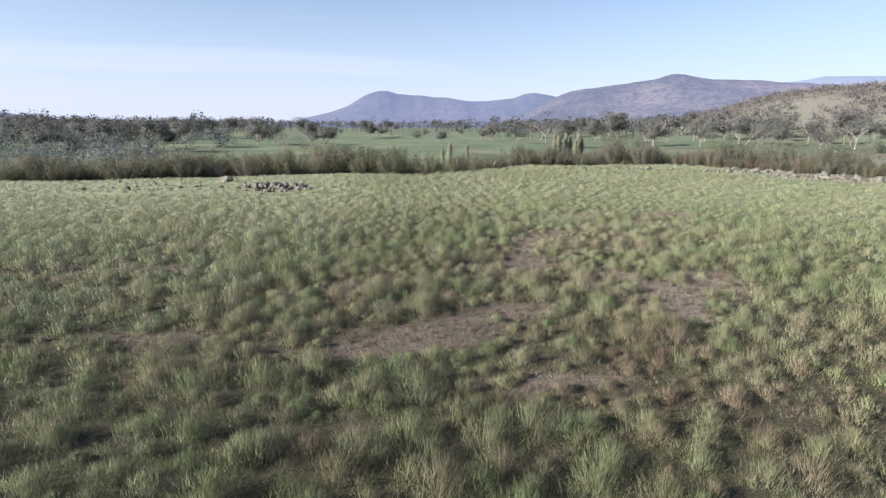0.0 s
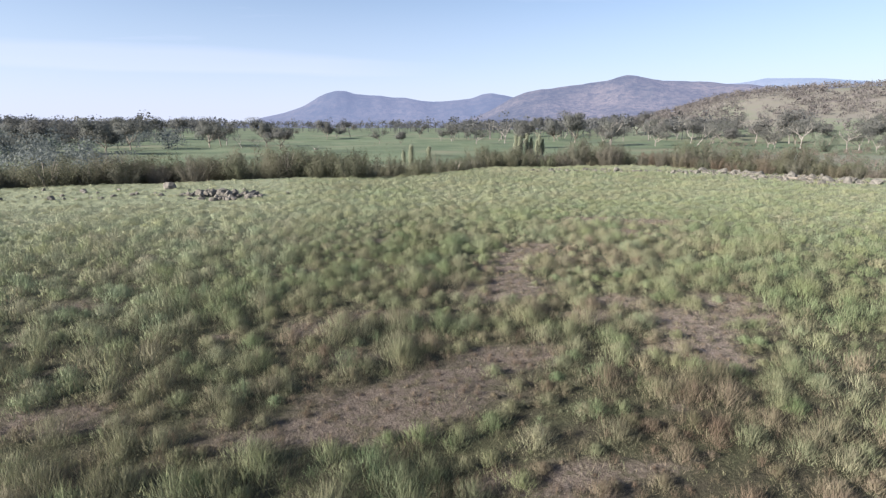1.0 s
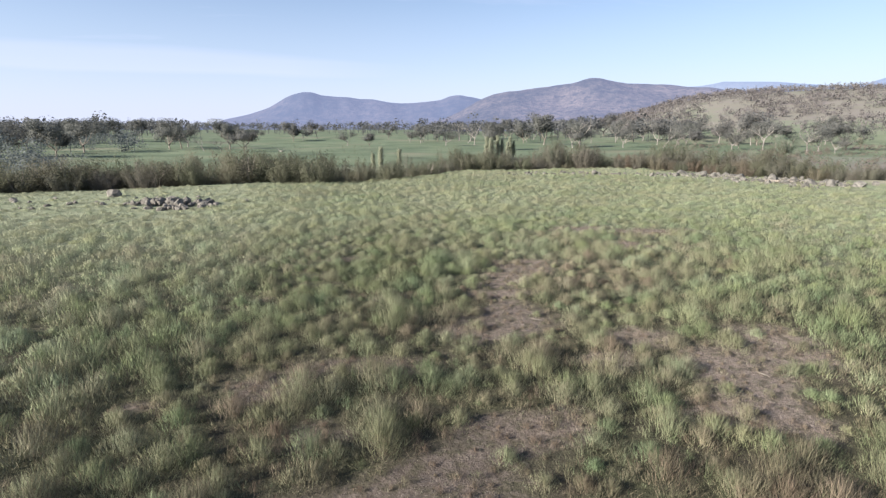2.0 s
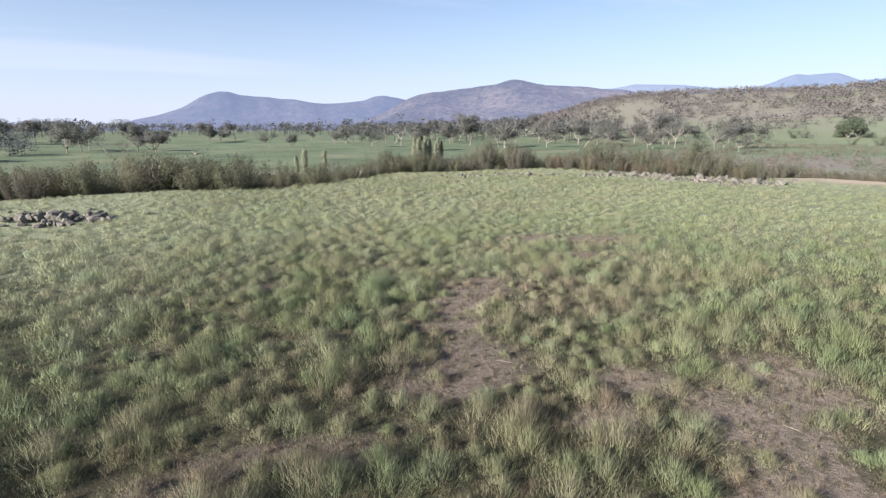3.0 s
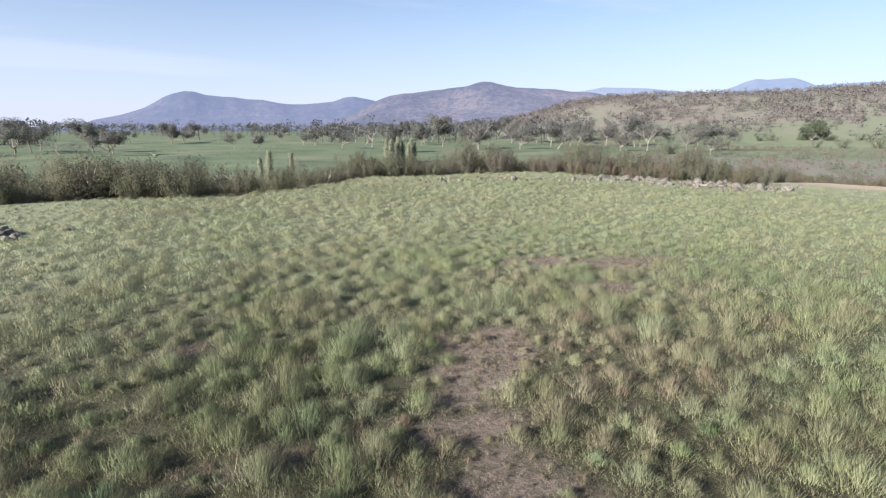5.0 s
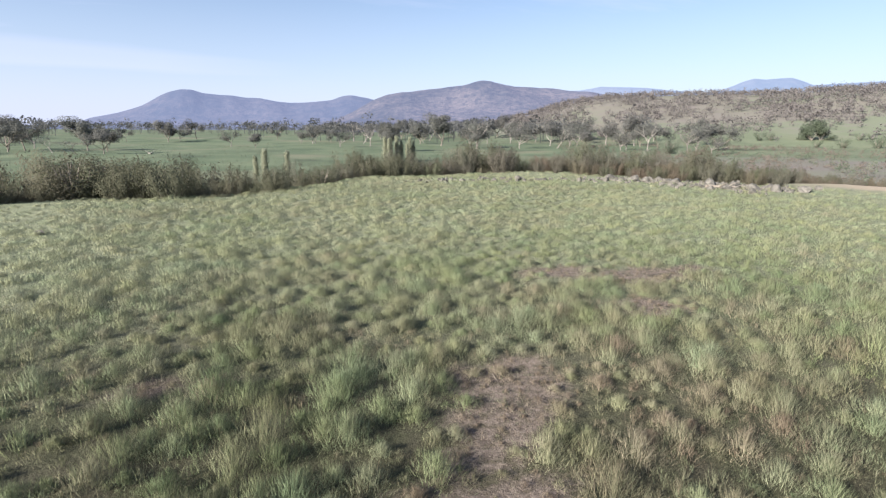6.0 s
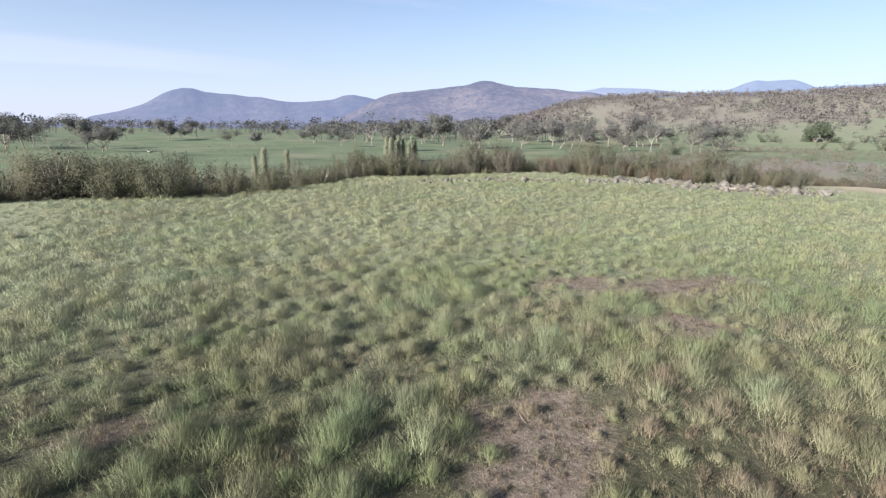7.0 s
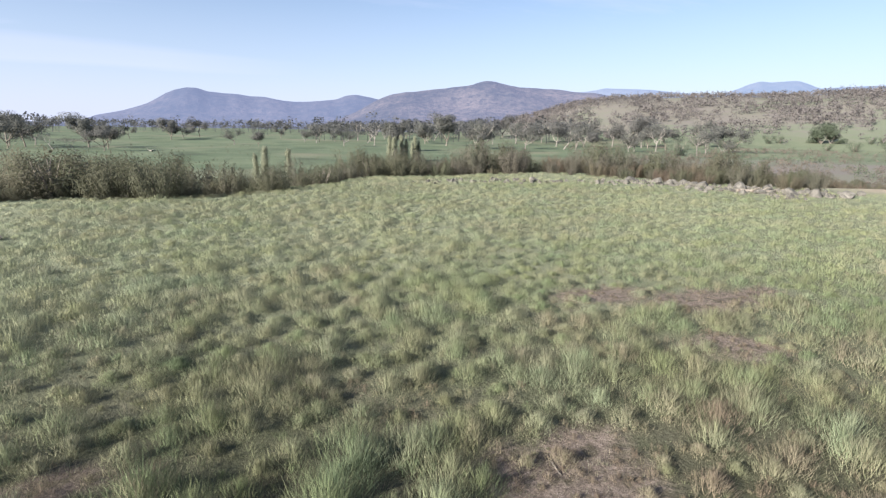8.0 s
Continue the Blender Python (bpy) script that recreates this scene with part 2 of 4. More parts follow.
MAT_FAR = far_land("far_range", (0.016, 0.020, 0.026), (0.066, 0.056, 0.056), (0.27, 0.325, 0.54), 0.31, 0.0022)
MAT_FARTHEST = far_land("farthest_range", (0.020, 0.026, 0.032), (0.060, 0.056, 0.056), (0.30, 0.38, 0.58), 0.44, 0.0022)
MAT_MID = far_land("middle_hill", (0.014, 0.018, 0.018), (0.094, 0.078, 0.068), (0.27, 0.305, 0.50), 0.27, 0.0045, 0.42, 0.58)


# ---- mesh helpers ----
def mesh_of(name, verts, faces, mat, smooth=False, attributes=()):
    """faces: arrays of rows of three or four indices. attributes: (name, a value a vertex)."""
    me = bpy.data.meshes.new(name)
    verts = np.asarray(verts, np.float32)
    faces = [np.asarray(f, np.int32) for f in (faces if isinstance(faces, list) else [faces]) if len(f)]
    me.vertices.add(len(verts))
    me.vertices.foreach_set("co", verts.ravel())
    loops = np.concatenate([f.ravel() for f in faces])
    counts = np.concatenate([np.full(len(f), f.shape[1], np.int32) for f in faces])
    me.loops.add(len(loops))
    me.loops.foreach_set("vertex_index", loops)
    me.polygons.add(len(counts))
    me.polygons.foreach_set("loop_start", np.concatenate([[0], np.cumsum(counts)[:-1]]).astype(np.int32))
    me.polygons.foreach_set("loop_total", counts)
    me.polygons.foreach_set("use_smooth", np.full(len(counts), smooth))
    for key, values in attributes:
        values = np.asarray(values, np.float32)
        if values.ndim == 2:
            me.attributes.new(key, "FLOAT_VECTOR", "POINT").data.foreach_set("vector", values.ravel())
        else:
            me.attributes.new(key, "FLOAT", "POINT").data.foreach_set("value", values)
    me.materials.append(mat)
    me.update(calc_edges=True)
    return me


def part(name, mesh, parent, label=""):
    ob = new(name, mesh)
    ob.parent = parent
    return tagged(ob, label)


def smooth_step(a, b, x):
    t = np.clip((np.asarray(x, float) - a) / (b - a), 0, 1)
    return t * t * (3 - 2 * t)


def value_noise(x, y, seed=0):
    """Smooth noise in -1 .. 1 with a cell of one unit."""
    x, y = np.asarray(x, float), np.asarray(y, float)
    xi, yi = np.floor(x), np.floor(y)

    def corner(i, j):
        s = np.sin((xi + i) * 127.1 + (yi + j) * 311.7 + seed * 74.7) * 43758.5453
        return (s - np.floor(s)) * 2 - 1
    u, v = smooth_step(0, 1, x - xi), smooth_step(0, 1, y - yi)
    return (corner(0, 0) * (1 - u) + corner(1, 0) * u) * (1 - v) + (corner(0, 1) * (1 - u) + corner(1, 1) * u) * v


# ---- the lie of the land ----
def edge_north(x):
    return 59 + 9 * smooth_step(-44, -5, x) + 14 * smooth_step(0, 18, x) + 1.2 * value_noise(np.asarray(x) / 7, 0, 3)


def edge_east(y):
    return 46.5 - (np.asarray(y, float) - 60) * 0.45


def beyond(x, y):
    """Metres past the rim of the grazed flat (minus: on it), and how far that rim is the eastern one."""
    a, b = y - edge_north(x), (x - edge_east(y)) * 0.9
    return np.maximum(a, b), smooth_step(-8, 8, b - a)


def land(x, y):
    x, y = np.asarray(x, float), np.asarray(y, float)
    d, east = beyond(x, y)
    r, az = np.hypot(x, y), np.degrees(np.arctan2(x, y))
    ahead = smooth_step(-15, 10, y)
    z = 0.05 * value_noise(x / 1.1, y / 1.1, 1) + 0.10 * value_noise(x / 6, y / 6, 2)
    z = z - (4.6 + 0.4 * value_noise(x / 40, y / 40, 5)) * smooth_step(0, 26 + 40 * east, d)
    z = z + ahead * 3.0 * smooth_step(330, 900, r)
    z = z + ahead * (52 + 7 * value_noise(x / 160, y / 160, 6) + 2.5 * value_noise(x / 60, y / 60, 7)) * smooth_step(400, 880, r) * np.interp(az, (19, 22, 25, 27.4, 30, 32.7, 36, 42, 48, 54, 62), (0, 0.07, 0.25, 0.42, 0.58, 0.79, 0.91, 0.95, 1.0, 1.08, 1.1)) * (1 - smooth_step(85, 110, az))
    z = z + ahead * 8 * smooth_step(450, 900, r) * smooth_step(-26, -42, az) * (1 - smooth_step(-85, -110, az))
    z = z + 1.2 * smooth_step(150, 500, r) * value_noise(x / 90, y / 90, 8)
    # the worn hollow east of the flat lies on a shelf
    z = z + 0.5 * np.exp(-((x - 66) / 14) ** 2 - ((y - 57) / 9) ** 2)
    # a low grassy bank beside the rock pile
    z = z + 0.28 * np.exp(-((y - 50.5 - 0.18 * (x + 20) - 0.8 * np.sin(x / 3)) / 0.9) ** 2) * smooth_step(-11, -16, x)
    return z


BARE = [
    (-0.2, 15.6, 2.4, 1.0), (0.9, 16.8, 1.3, 0.7), (-1.9, 14.8, 1.9, 0.8), (8.5, 19.2, 1.1, 1.9), (6.8, 17.3, 1.1, 0.7), (-8.0, 15.6, 2.1, 0.45),
    (4.2, 24.0, 1.6, 1.5), (3.0, 22.8, 1.7, 1.0), (5.6, 20.5, 0.9, 0.7), (-0.4, 21.0, 2.0, 0.7), (0.2, 26.5, 1.2, 0.35), (6.3, 30.0, 1.3, 1.3),
    (5.3, 28.6, 1.2, 1.2), (13.2, 33.3, 1.5, 0.9), (15.5, 36.6, 1.8, 1.2), (12.6, 38.0, 2.0, 1.0), (17.6, 36.4, 1.6, 0.9), (10.6, 20.4, 1.5, 1.7), (7.5, 21.9, 0.9, 0.7),
    (2.6, 12.6, 1.8, 0.6), (2.5, 17.7, 1.5, 0.55), (-2.6, 20.2, 1.0, 0.5), (-3.5, 14.4, 1.6, 0.5), (4.6, 26.6, 1.5, 0.7), (7.2, 31.0, 0.9, 0.6), (-1.4, 32.5, 0.9, 0.45), (8.0, 17.2, 0.9, 1.0),
]


def bareness(x, y):
    x, y = np.asarray(x, float), np.asarray(y, float)
    wx, wy = x + 0.45 * value_noise(x / 0.9, y / 0.9, 11), y + 0.45 * value_noise(x / 0.9, y / 0.9, 12)
    b = np.zeros_like(x)
    for cx, cy, rx, ry in BARE:
        q = ((wx - cx) / rx) ** 2 + ((wy - cy) / ry) ** 2
        b = np.maximum(b, np.exp(-q * 0.95))
    small = smooth_step(0.55, 0.85, value_noise(x / 1.8, y / 1.8, 13)) * smooth_step(48, 20, y) * 0.7
    return np.clip(np.maximum(b, small), 0, 1)


def sandiness(x, y):
    """The worn, sandy hollow east of the flat."""
    x, y = np.asarray(x, float), np.asarray(y, float)
    along, across = 0.94 * (x - 70) - 0.35 * (y - 53), 0.35 * (x - 70) + 0.94 * (y - 53)
    return np.exp(-(along / 15) ** 4 - ((across - 1.2 * value_noise(x / 5, y / 5, 15)) / 5.2) ** 4)


def dryness(x, y):
    x, y = np.asarray(x, float), np.asarray(y, float)
    n = 0.55 * value_noise(x / 5, y / 5, 21) + 0.45 * value_noise(x / 1.6, y / 1.6, 22)
    near = bareness(x, y)
    worn = np.zeros_like(x)
    for cx, cy, r, s in ((6.0, 11.5, 4.5, 0.5), (9.5, 28.3, 3.2, 0.6), (11.5, 13.5, 2.5, 0.4), (-2.0, 18.5, 4.0, 0.3), (0.5, 10.5, 3.5, 0.25), (3.0, 20.0, 4.0, 0.2)):
        worn = np.maximum(worn, s * np.exp(-((x - cx) ** 2 + (y - cy) ** 2) / r ** 2))
    return np.clip(0.16 + 0.30 * n + 0.35 * near + worn, 0, 1)


def build_ground():
    def axis(lo, hi, step, far, grow):
        inner = list(np.arange(lo, hi + step / 2, step))
        out, s, p = [], step, hi
        while p < far:
            s *= grow
            p += s
            out.append(p - hi)
        return np.array([lo - v for v in reversed(out)] + inner + [hi + v for v in out])
    gx, gy = axis(-40, 84, 0.66, 4900, 1.09), axis(6, 82, 0.66, 4900, 1.09)
    X, Y = np.meshgrid(gx, gy)
    Z = land(X, Y)
    n, m = len(gx), len(gy)
    idx = np.arange(n * m).reshape(m, n)
    quads = np.stack([idx[:-1, :-1], idx[:-1, 1:], idx[1:, 1:], idx[1:, :-1]], -1).reshape(-1, 4)
    d, east = beyond(X, Y)
    r, az = np.hypot(X, Y), np.degrees(np.arctan2(X, Y))
    lush = smooth_step(22 + 25 * east, 60 + 35 * east, d) * (1 - 0.4 * smooth_step(34, 52, az) * smooth_step(60, 120, r) * (0.5 + 0.5 * smooth_step(300, 450, r)))
    behind = smooth_step(-10, -60, Y) * 0.6
    turf = np.maximum(smooth_step(-8, -13, X) * smooth_step(45, 49, Y), np.maximum(smooth_step(-6, 0, X - edge_east(Y)), smooth_step(-2, 2, d)))
    turf = np.maximum(turf, 0.9 * smooth_step(26, 50, Y + 0.35 * np.abs(X)))
    dry = smooth_step(440, 680, r) * smooth_step(20, 29, az) * 0.92 + smooth_step(30, 40, az) * smooth_step(18, 45, d) * (1 - smooth_step(220, 300, r)) * 0.62
    me = mesh_of("ground", np.stack([X, Y, Z], -1).reshape(-1, 3), quads, MAT_EARTH, True,
                 (("bare", bareness(X, Y).ravel()), ("turf", turf.ravel()), ("sand", sandiness(X, Y).ravel()), ("lush", np.maximum(lush, behind).ravel()), ("hill_dry", np.clip(dry, 0, 1).ravel())))
    tagged(new("ground", me), "tussocky pasture with worn bare soil and green valley floor", "ground", kind="structure")


build_ground()


def build_range(name, label, radius, depth, az0, az1, peaks, mat, rough, seed):
    """A range of hills as a swept sheet: peaks are (bearing, degrees high), smoothly joined."""
    az = np.linspace(az0, az1, int((az1 - az0) * 9))
    rows = np.linspace(0, 1, 26)
    fine = np.linspace(az0 - 3, az1 + 3, len(az) * 4)
    line = np.interp(fine, [q[0] for q in peaks], [q[1] for q in peaks])
    k = np.hanning(25)
    line = np.convolve(np.pad(line, 12, "edge"), k / k.sum(), "valid")
    crest = np.interp(az, fine, line)
    A, R = np.meshgrid(az, rows)
    fade = smooth_step(az0, az0 + 4, A) * smooth_step(az1, az1 - 4, A)
    rad = radius + (R - 0.6) * depth
    gx, gy = rad * np.sin(np.radians(A)), rad * np.cos(np.radians(A))
    prof = np.where(R < 0.6, smooth_step(0, 1, R / 0.6) ** 0.8, 1 - 0.7 * smooth_step(0.6, 1, R))
    rel = value_noise(gx / (radius * 0.075), gy / (radius * 0.075), seed) * 0.5 + value_noise(gx / (radius * 0.03), gy / (radius * 0.03), seed + 1) * 0.3 + value_noise(gx / (radius * 0.01), gy / (radius * 0.01), seed + 2) * 0.14
    top = np.tan(np.radians(crest))[None, :] * radius
    gz = (top + rough * rel * np.sqrt(np.maximum(top, 1) / 100) * (0.12 + 0.88 * smooth_step(0, 0.28, np.abs(R - 0.6)))) * prof * fade + 5 - 26 * (1 - fade) - 24 * (R < 0.02)
    n, m = len(az), len(rows)
    idx = np.arange(n * m).reshape(m, n)
    quads = np.stack([idx[:-1, :-1], idx[:-1, 1:], idx[1:, 1:], idx[1:, :-1]], -1).reshape(-1, 4)
    me = mesh_of(name, np.stack([gx, gy, gz], -1).reshape(-1, 3), quads, mat, True)
    tagged(new(name, me), label, "mountain", kind="structure")


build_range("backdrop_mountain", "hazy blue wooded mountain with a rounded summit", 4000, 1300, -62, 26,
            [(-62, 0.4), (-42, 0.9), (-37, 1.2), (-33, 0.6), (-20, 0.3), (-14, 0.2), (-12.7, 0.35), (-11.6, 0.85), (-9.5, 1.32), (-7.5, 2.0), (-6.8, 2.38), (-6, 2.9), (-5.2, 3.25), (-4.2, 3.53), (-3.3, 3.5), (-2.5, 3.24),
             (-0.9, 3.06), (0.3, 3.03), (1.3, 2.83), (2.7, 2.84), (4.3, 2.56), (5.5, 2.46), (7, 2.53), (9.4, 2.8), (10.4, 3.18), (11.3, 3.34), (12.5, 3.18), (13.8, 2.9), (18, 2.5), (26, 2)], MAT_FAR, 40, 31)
build_range("backdrop_range", "far range with a flat-topped peak, hazed pale blue", 4300, 900, 26, 80,
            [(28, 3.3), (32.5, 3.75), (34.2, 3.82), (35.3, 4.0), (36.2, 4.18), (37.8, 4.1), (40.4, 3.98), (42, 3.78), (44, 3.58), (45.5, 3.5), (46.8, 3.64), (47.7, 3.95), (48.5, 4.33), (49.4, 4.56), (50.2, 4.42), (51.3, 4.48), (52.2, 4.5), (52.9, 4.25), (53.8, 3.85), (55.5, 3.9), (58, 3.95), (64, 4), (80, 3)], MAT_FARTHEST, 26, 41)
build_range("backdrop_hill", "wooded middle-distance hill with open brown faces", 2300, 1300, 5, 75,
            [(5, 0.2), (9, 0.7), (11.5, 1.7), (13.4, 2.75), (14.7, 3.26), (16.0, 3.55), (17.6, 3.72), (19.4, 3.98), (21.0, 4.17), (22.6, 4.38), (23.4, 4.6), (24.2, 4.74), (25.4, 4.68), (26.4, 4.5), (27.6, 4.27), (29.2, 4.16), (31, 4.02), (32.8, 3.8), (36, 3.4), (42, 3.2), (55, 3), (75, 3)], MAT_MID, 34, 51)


# ---- trees, scrub and stones: one builder for each kind ----
def tube(verts, faces, points, radii, sides=6):
    """Adds a tapered limb along points."""
    start = len(verts)
    for i, (p, r) in enumerate(zip(points, radii)):
        a = points[min(i + 1, len(points) - 1)] - points[max(i - 1, 0)]
        q = a.to_track_quat("Z", "Y")
        for k in range(sides):
            ang = 2 * math.pi * k / sides
            verts.append(tuple(p + q @ Vector((r * math.cos(ang), r * math.sin(ang), 0))))
    for i in range(len(points) - 1):
        for k in range(sides):
            a, b = start + i * sides + k, start + i * sides + (k + 1) % sides
            faces.append((a, b, b + sides, a + sides))


def limb(rng, p, way, length, bend, up, n=4):
    pts = [p.copy()]
    for _ in range(n):
        way = (way + Vector((rng.uniform(-bend, bend), rng.uniform(-bend, bend), rng.uniform(-bend, bend) * 0.6 + up))).normalized()
        p = p + way * (length / n)
        pts.append(p.copy())
    return pts, way


def leaf_cloud(rng, verts, faces, centre, radius, count, size, heart, flat=0.65):
    """Many small two-sided leaf sprays in an uneven clump, thicker towards its skin and mostly facing away from the clump's centre and from the crown's heart."""
    for _ in range(count):
        v = Vector((rng.gauss(0, 1), rng.gauss(0, 1), rng.gauss(0, 1))).normalized()
        n = (v * 0.7 + (centre - heart).normalized() * 0.5 + Vector((rng.gauss(0, 0.3), rng.gauss(0, 0.3), rng.gauss(0.15, 0.3)))).normalized()
        v = v * radius * rng.uniform(0.35, 1.0) ** 0.6
        v.z *= flat
        c = centre + v
        s = size * rng.uniform(0.6, 1.35)
        a = n.cross(Vector((rng.uniform(-1, 1), rng.uniform(-1, 1), rng.uniform(-1, 1)))).normalized() * s
        b = n.cross(a).normalized() * s * 0.5
        i = len(verts)
        verts.extend((tuple(c - a), tuple(c + b * 0.9 - a * 0.2), tuple(c + a), tuple(c - b * 0.9 + a * 0.1)))
        faces.append((i, i + 1, i + 2, i + 3))


def make_gum_tree(seed, height, spread, trunk_part, leaf_mat, density, bark_mat, label, lean=0.12, limbs=4):
    rng = random.Random(seed)
    tv, tf, lv, lf = [], [], [], []
    base_r = height * 0.020
    pts, way = limb(rng, Vector((0, 0, -0.3)), Vector((rng.uniform(-lean, lean), rng.uniform(-lean, lean), 1)).normalized(), height * trunk_part, 0.12, 0.05)
    tube(tv, tf, pts, [base_r * (1.35 if i == 0 else 1 - 0.09 * i) for i in range(5)], 7)
    ends = []
    for k in range(limbs):
        ang = 2 * math.pi * (k + rng.uniform(-0.3, 0.3)) / limbs
        out = Vector((math.cos(ang) * spread, math.sin(ang) * spread, rng.uniform(0.25, 1.0))).normalized()
        p1, w1 = limb(rng, pts[-1 - (k % 2)].copy(), out, height * rng.uniform(0.30, 0.44), 0.30, 0.07)
        tube(tv, tf, p1, [base_r * f for f in (0.58, 0.5, 0.42, 0.35, 0.28)], 5)
        for _ in range(3):
            w2 = (w1 + Vector((rng.uniform(-0.8, 0.8), rng.uniform(-0.8, 0.8), rng.uniform(-0.45, 0.7)))).normalized()
            p2, w3 = limb(rng, p1[rng.choice((2, 3, 4))].copy(), w2, height * rng.uniform(0.20, 0.36), 0.35, 0.05)
            tube(tv, tf, p2, [base_r * f for f in (0.28, 0.22, 0.17, 0.12, 0.06)], 4)
            ends += [(p2[-1], 1.0), (p2[2], 0.7)]
    thing = new("gum_tree")
    part("trunk", mesh_of("trunk", tv, np.array(tf), bark_mat, True), thing)
    top = max(e[0].z for e in ends)
    if density:
        heart = sum((e for e, _ in ends), Vector()) / len(ends) - Vector((0, 0, height * 0.08))
        for e, s in ends:
            if rng.random() < 0.9:
                leaf_cloud(rng, lv, lf, e + Vector((0, 0, height * 0.02)), height * rng.uniform(0.15, 0.235) * s, int(density * 4.2 * s), height * 0.0185, heart, 0.66)
        part("crown", mesh_of("crown", lv, np.array(lf), leaf_mat), thing)
        top += height * 0.08
    return tagged(thing, label, "tree", "paddock trees"), top


def make_poplar(seed, height):
    rng = random.Random(seed)
    tv, tf, lv, lf = [], [], [], []
    pts, _ = limb(rng, Vector((0, 0, -0.3)), Vector((0, 0, 1)), height * 0.96, 0.03, 0.1, 6)
    tube(tv, tf, pts, [height * f for f in (0.022, 0.019, 0.016, 0.012, 0.009, 0.006, 0.002)], 5)
    for k in range(46):
        f = rng.uniform(0.03, 0.86) ** 1.15
        ang = rng.uniform(0, 2 * math.pi)
        p0 = Vector((0, 0, f * height * 0.95))
        out = Vector((math.cos(ang) * 0.42, math.sin(ang) * 0.42, 1)).normalized()
        p1, _ = limb(rng, p0, out, height * (0.30 - 0.20 * f), 0.06, 0.12, 3)
        tube(tv, tf, p1, [height * g for g in (0.006, 0.005, 0.003, 0.001)], 3)
        for q in p1[1:]:
            leaf_cloud(rng, lv, lf, q, height * (0.085 - 0.050 * f), 22, height * 0.017, Vector((0, 0, q.z - 0.1)), 1.6)
    thing = new("poplar_tree")
    part("trunk", mesh_of("trunk", tv, np.array(tf), MAT_TWIG, True), thing)
    part("crown", mesh_of("crown", lv, np.array(lf), MAT_POPLAR), thing)
    return tagged(thing, "slim upright poplar tree budding pale green by the creek", "tree", "poplars by the creek")


def make_shrub(seed, height, width, leaf_mat, leaves, label, name="shrub"):
    """Many upright stems from one foot, each feathered with narrow sprays."""
    rng = random.Random(seed)
    tv, tf, lv, lf = [], [], [], []
    for k in range(24):
        ang = rng.uniform(0, 2 * math.pi)
        q = math.sqrt(rng.random())
        foot = Vector((math.cos(ang), math.sin(ang), 0)) * width * 0.32 * q
        tall = height * rng.uniform(0.62, 1.0) * (1 - 0.28 * q)
        out = Vector((math.cos(ang) * 0.85 * q + rng.uniform(-0.2, 0.2), math.sin(ang) * 0.85 * q + rng.uniform(-0.2, 0.2), 1)).normalized()
        pts, _ = limb(rng, foot + Vector((0, 0, -0.25)), out, tall, 0.10, 0.10, 5)
        tube(tv, tf, pts, [height * g for g in (0.009, 0.0075, 0.006, 0.005, 0.0035, 0.001)], 3)
        for p in pts[1:]:
            for _ in range(int(leaves * 3.6)):
                off = Vector((rng.gauss(0, 0.048), rng.gauss(0, 0.048), rng.gauss(-0.02, 0.075)))
                c = p + off * height
                n = (Vector((c.x, c.y, 0)) / (width * 0.55) + off.normalized() * 0.5 + Vector((rng.gauss(0, 0.3), rng.gauss(0, 0.3), 0.15 + 0.5 * c.z / height))).normalized()
                a = Vector((rng.uniform(-0.5, 0.5), rng.uniform(-0.5, 0.5), 1))
                a = (a - n * a.dot(n)).normalized() * height * rng.uniform(0.013, 0.028)
                b = n.cross(a).normalized() * height * rng.uniform(0.005, 0.009)
                i = len(lv)
                lv.extend((tuple(c - a + b), tuple(c - a - b), tuple(c + a)))
                lf.append((i, i + 1, i + 2))
    thing = new(name)
    part("stem", mesh_of("stem", tv, np.array(tf), MAT_TWIG, True), thing)
    part("foliage", mesh_of("foliage", lv, np.array(lf), leaf_mat), thing)
    return tagged(thing, label, "shrub", "scrub along the creek")


def make_round_tree(seed, height, width, leaf_mat, label):
    """A willow-like bush: a short stem under a full, soft head."""
    rng = random.Random(seed)
    tv, tf, lv, lf = [], [], [], []
    for k in range(7):
        ang = 2 * math.pi * k / 7 + rng.uniform(-0.3, 0.3)
        out = Vector((math.cos(ang) * 0.5, math.sin(ang) * 0.5, 1)).normalized()
        pts, _ = limb(rng, Vector((0, 0, -0.3)), out, height * rng.uniform(0.6, 0.85), 0.16, 0.06, 5)
        tube(tv, tf, pts, [height * g for g in (0.03, 0.025, 0.02, 0.014, 0.009, 0.004)], 5)
        for j, p in enumerate(pts[1:]):
            leaf_cloud(rng, lv, lf, Vector((p.x * width / height * 1.5, p.y * width / height * 1.5, p.z)), height * rng.uniform(0.15, 0.24), 150, height * 0.016, Vector((0, 0, height * 0.3)), 0.85)
    thing = new("willow_tree")
    part("trunk", mesh_of("trunk", tv, np.array(tf), MAT_BARK, True), thing)
    part("crown", mesh_of("crown", lv, np.array(lf), leaf_mat), thing)
    return tagged(thing, label, "tree", "creek trees")


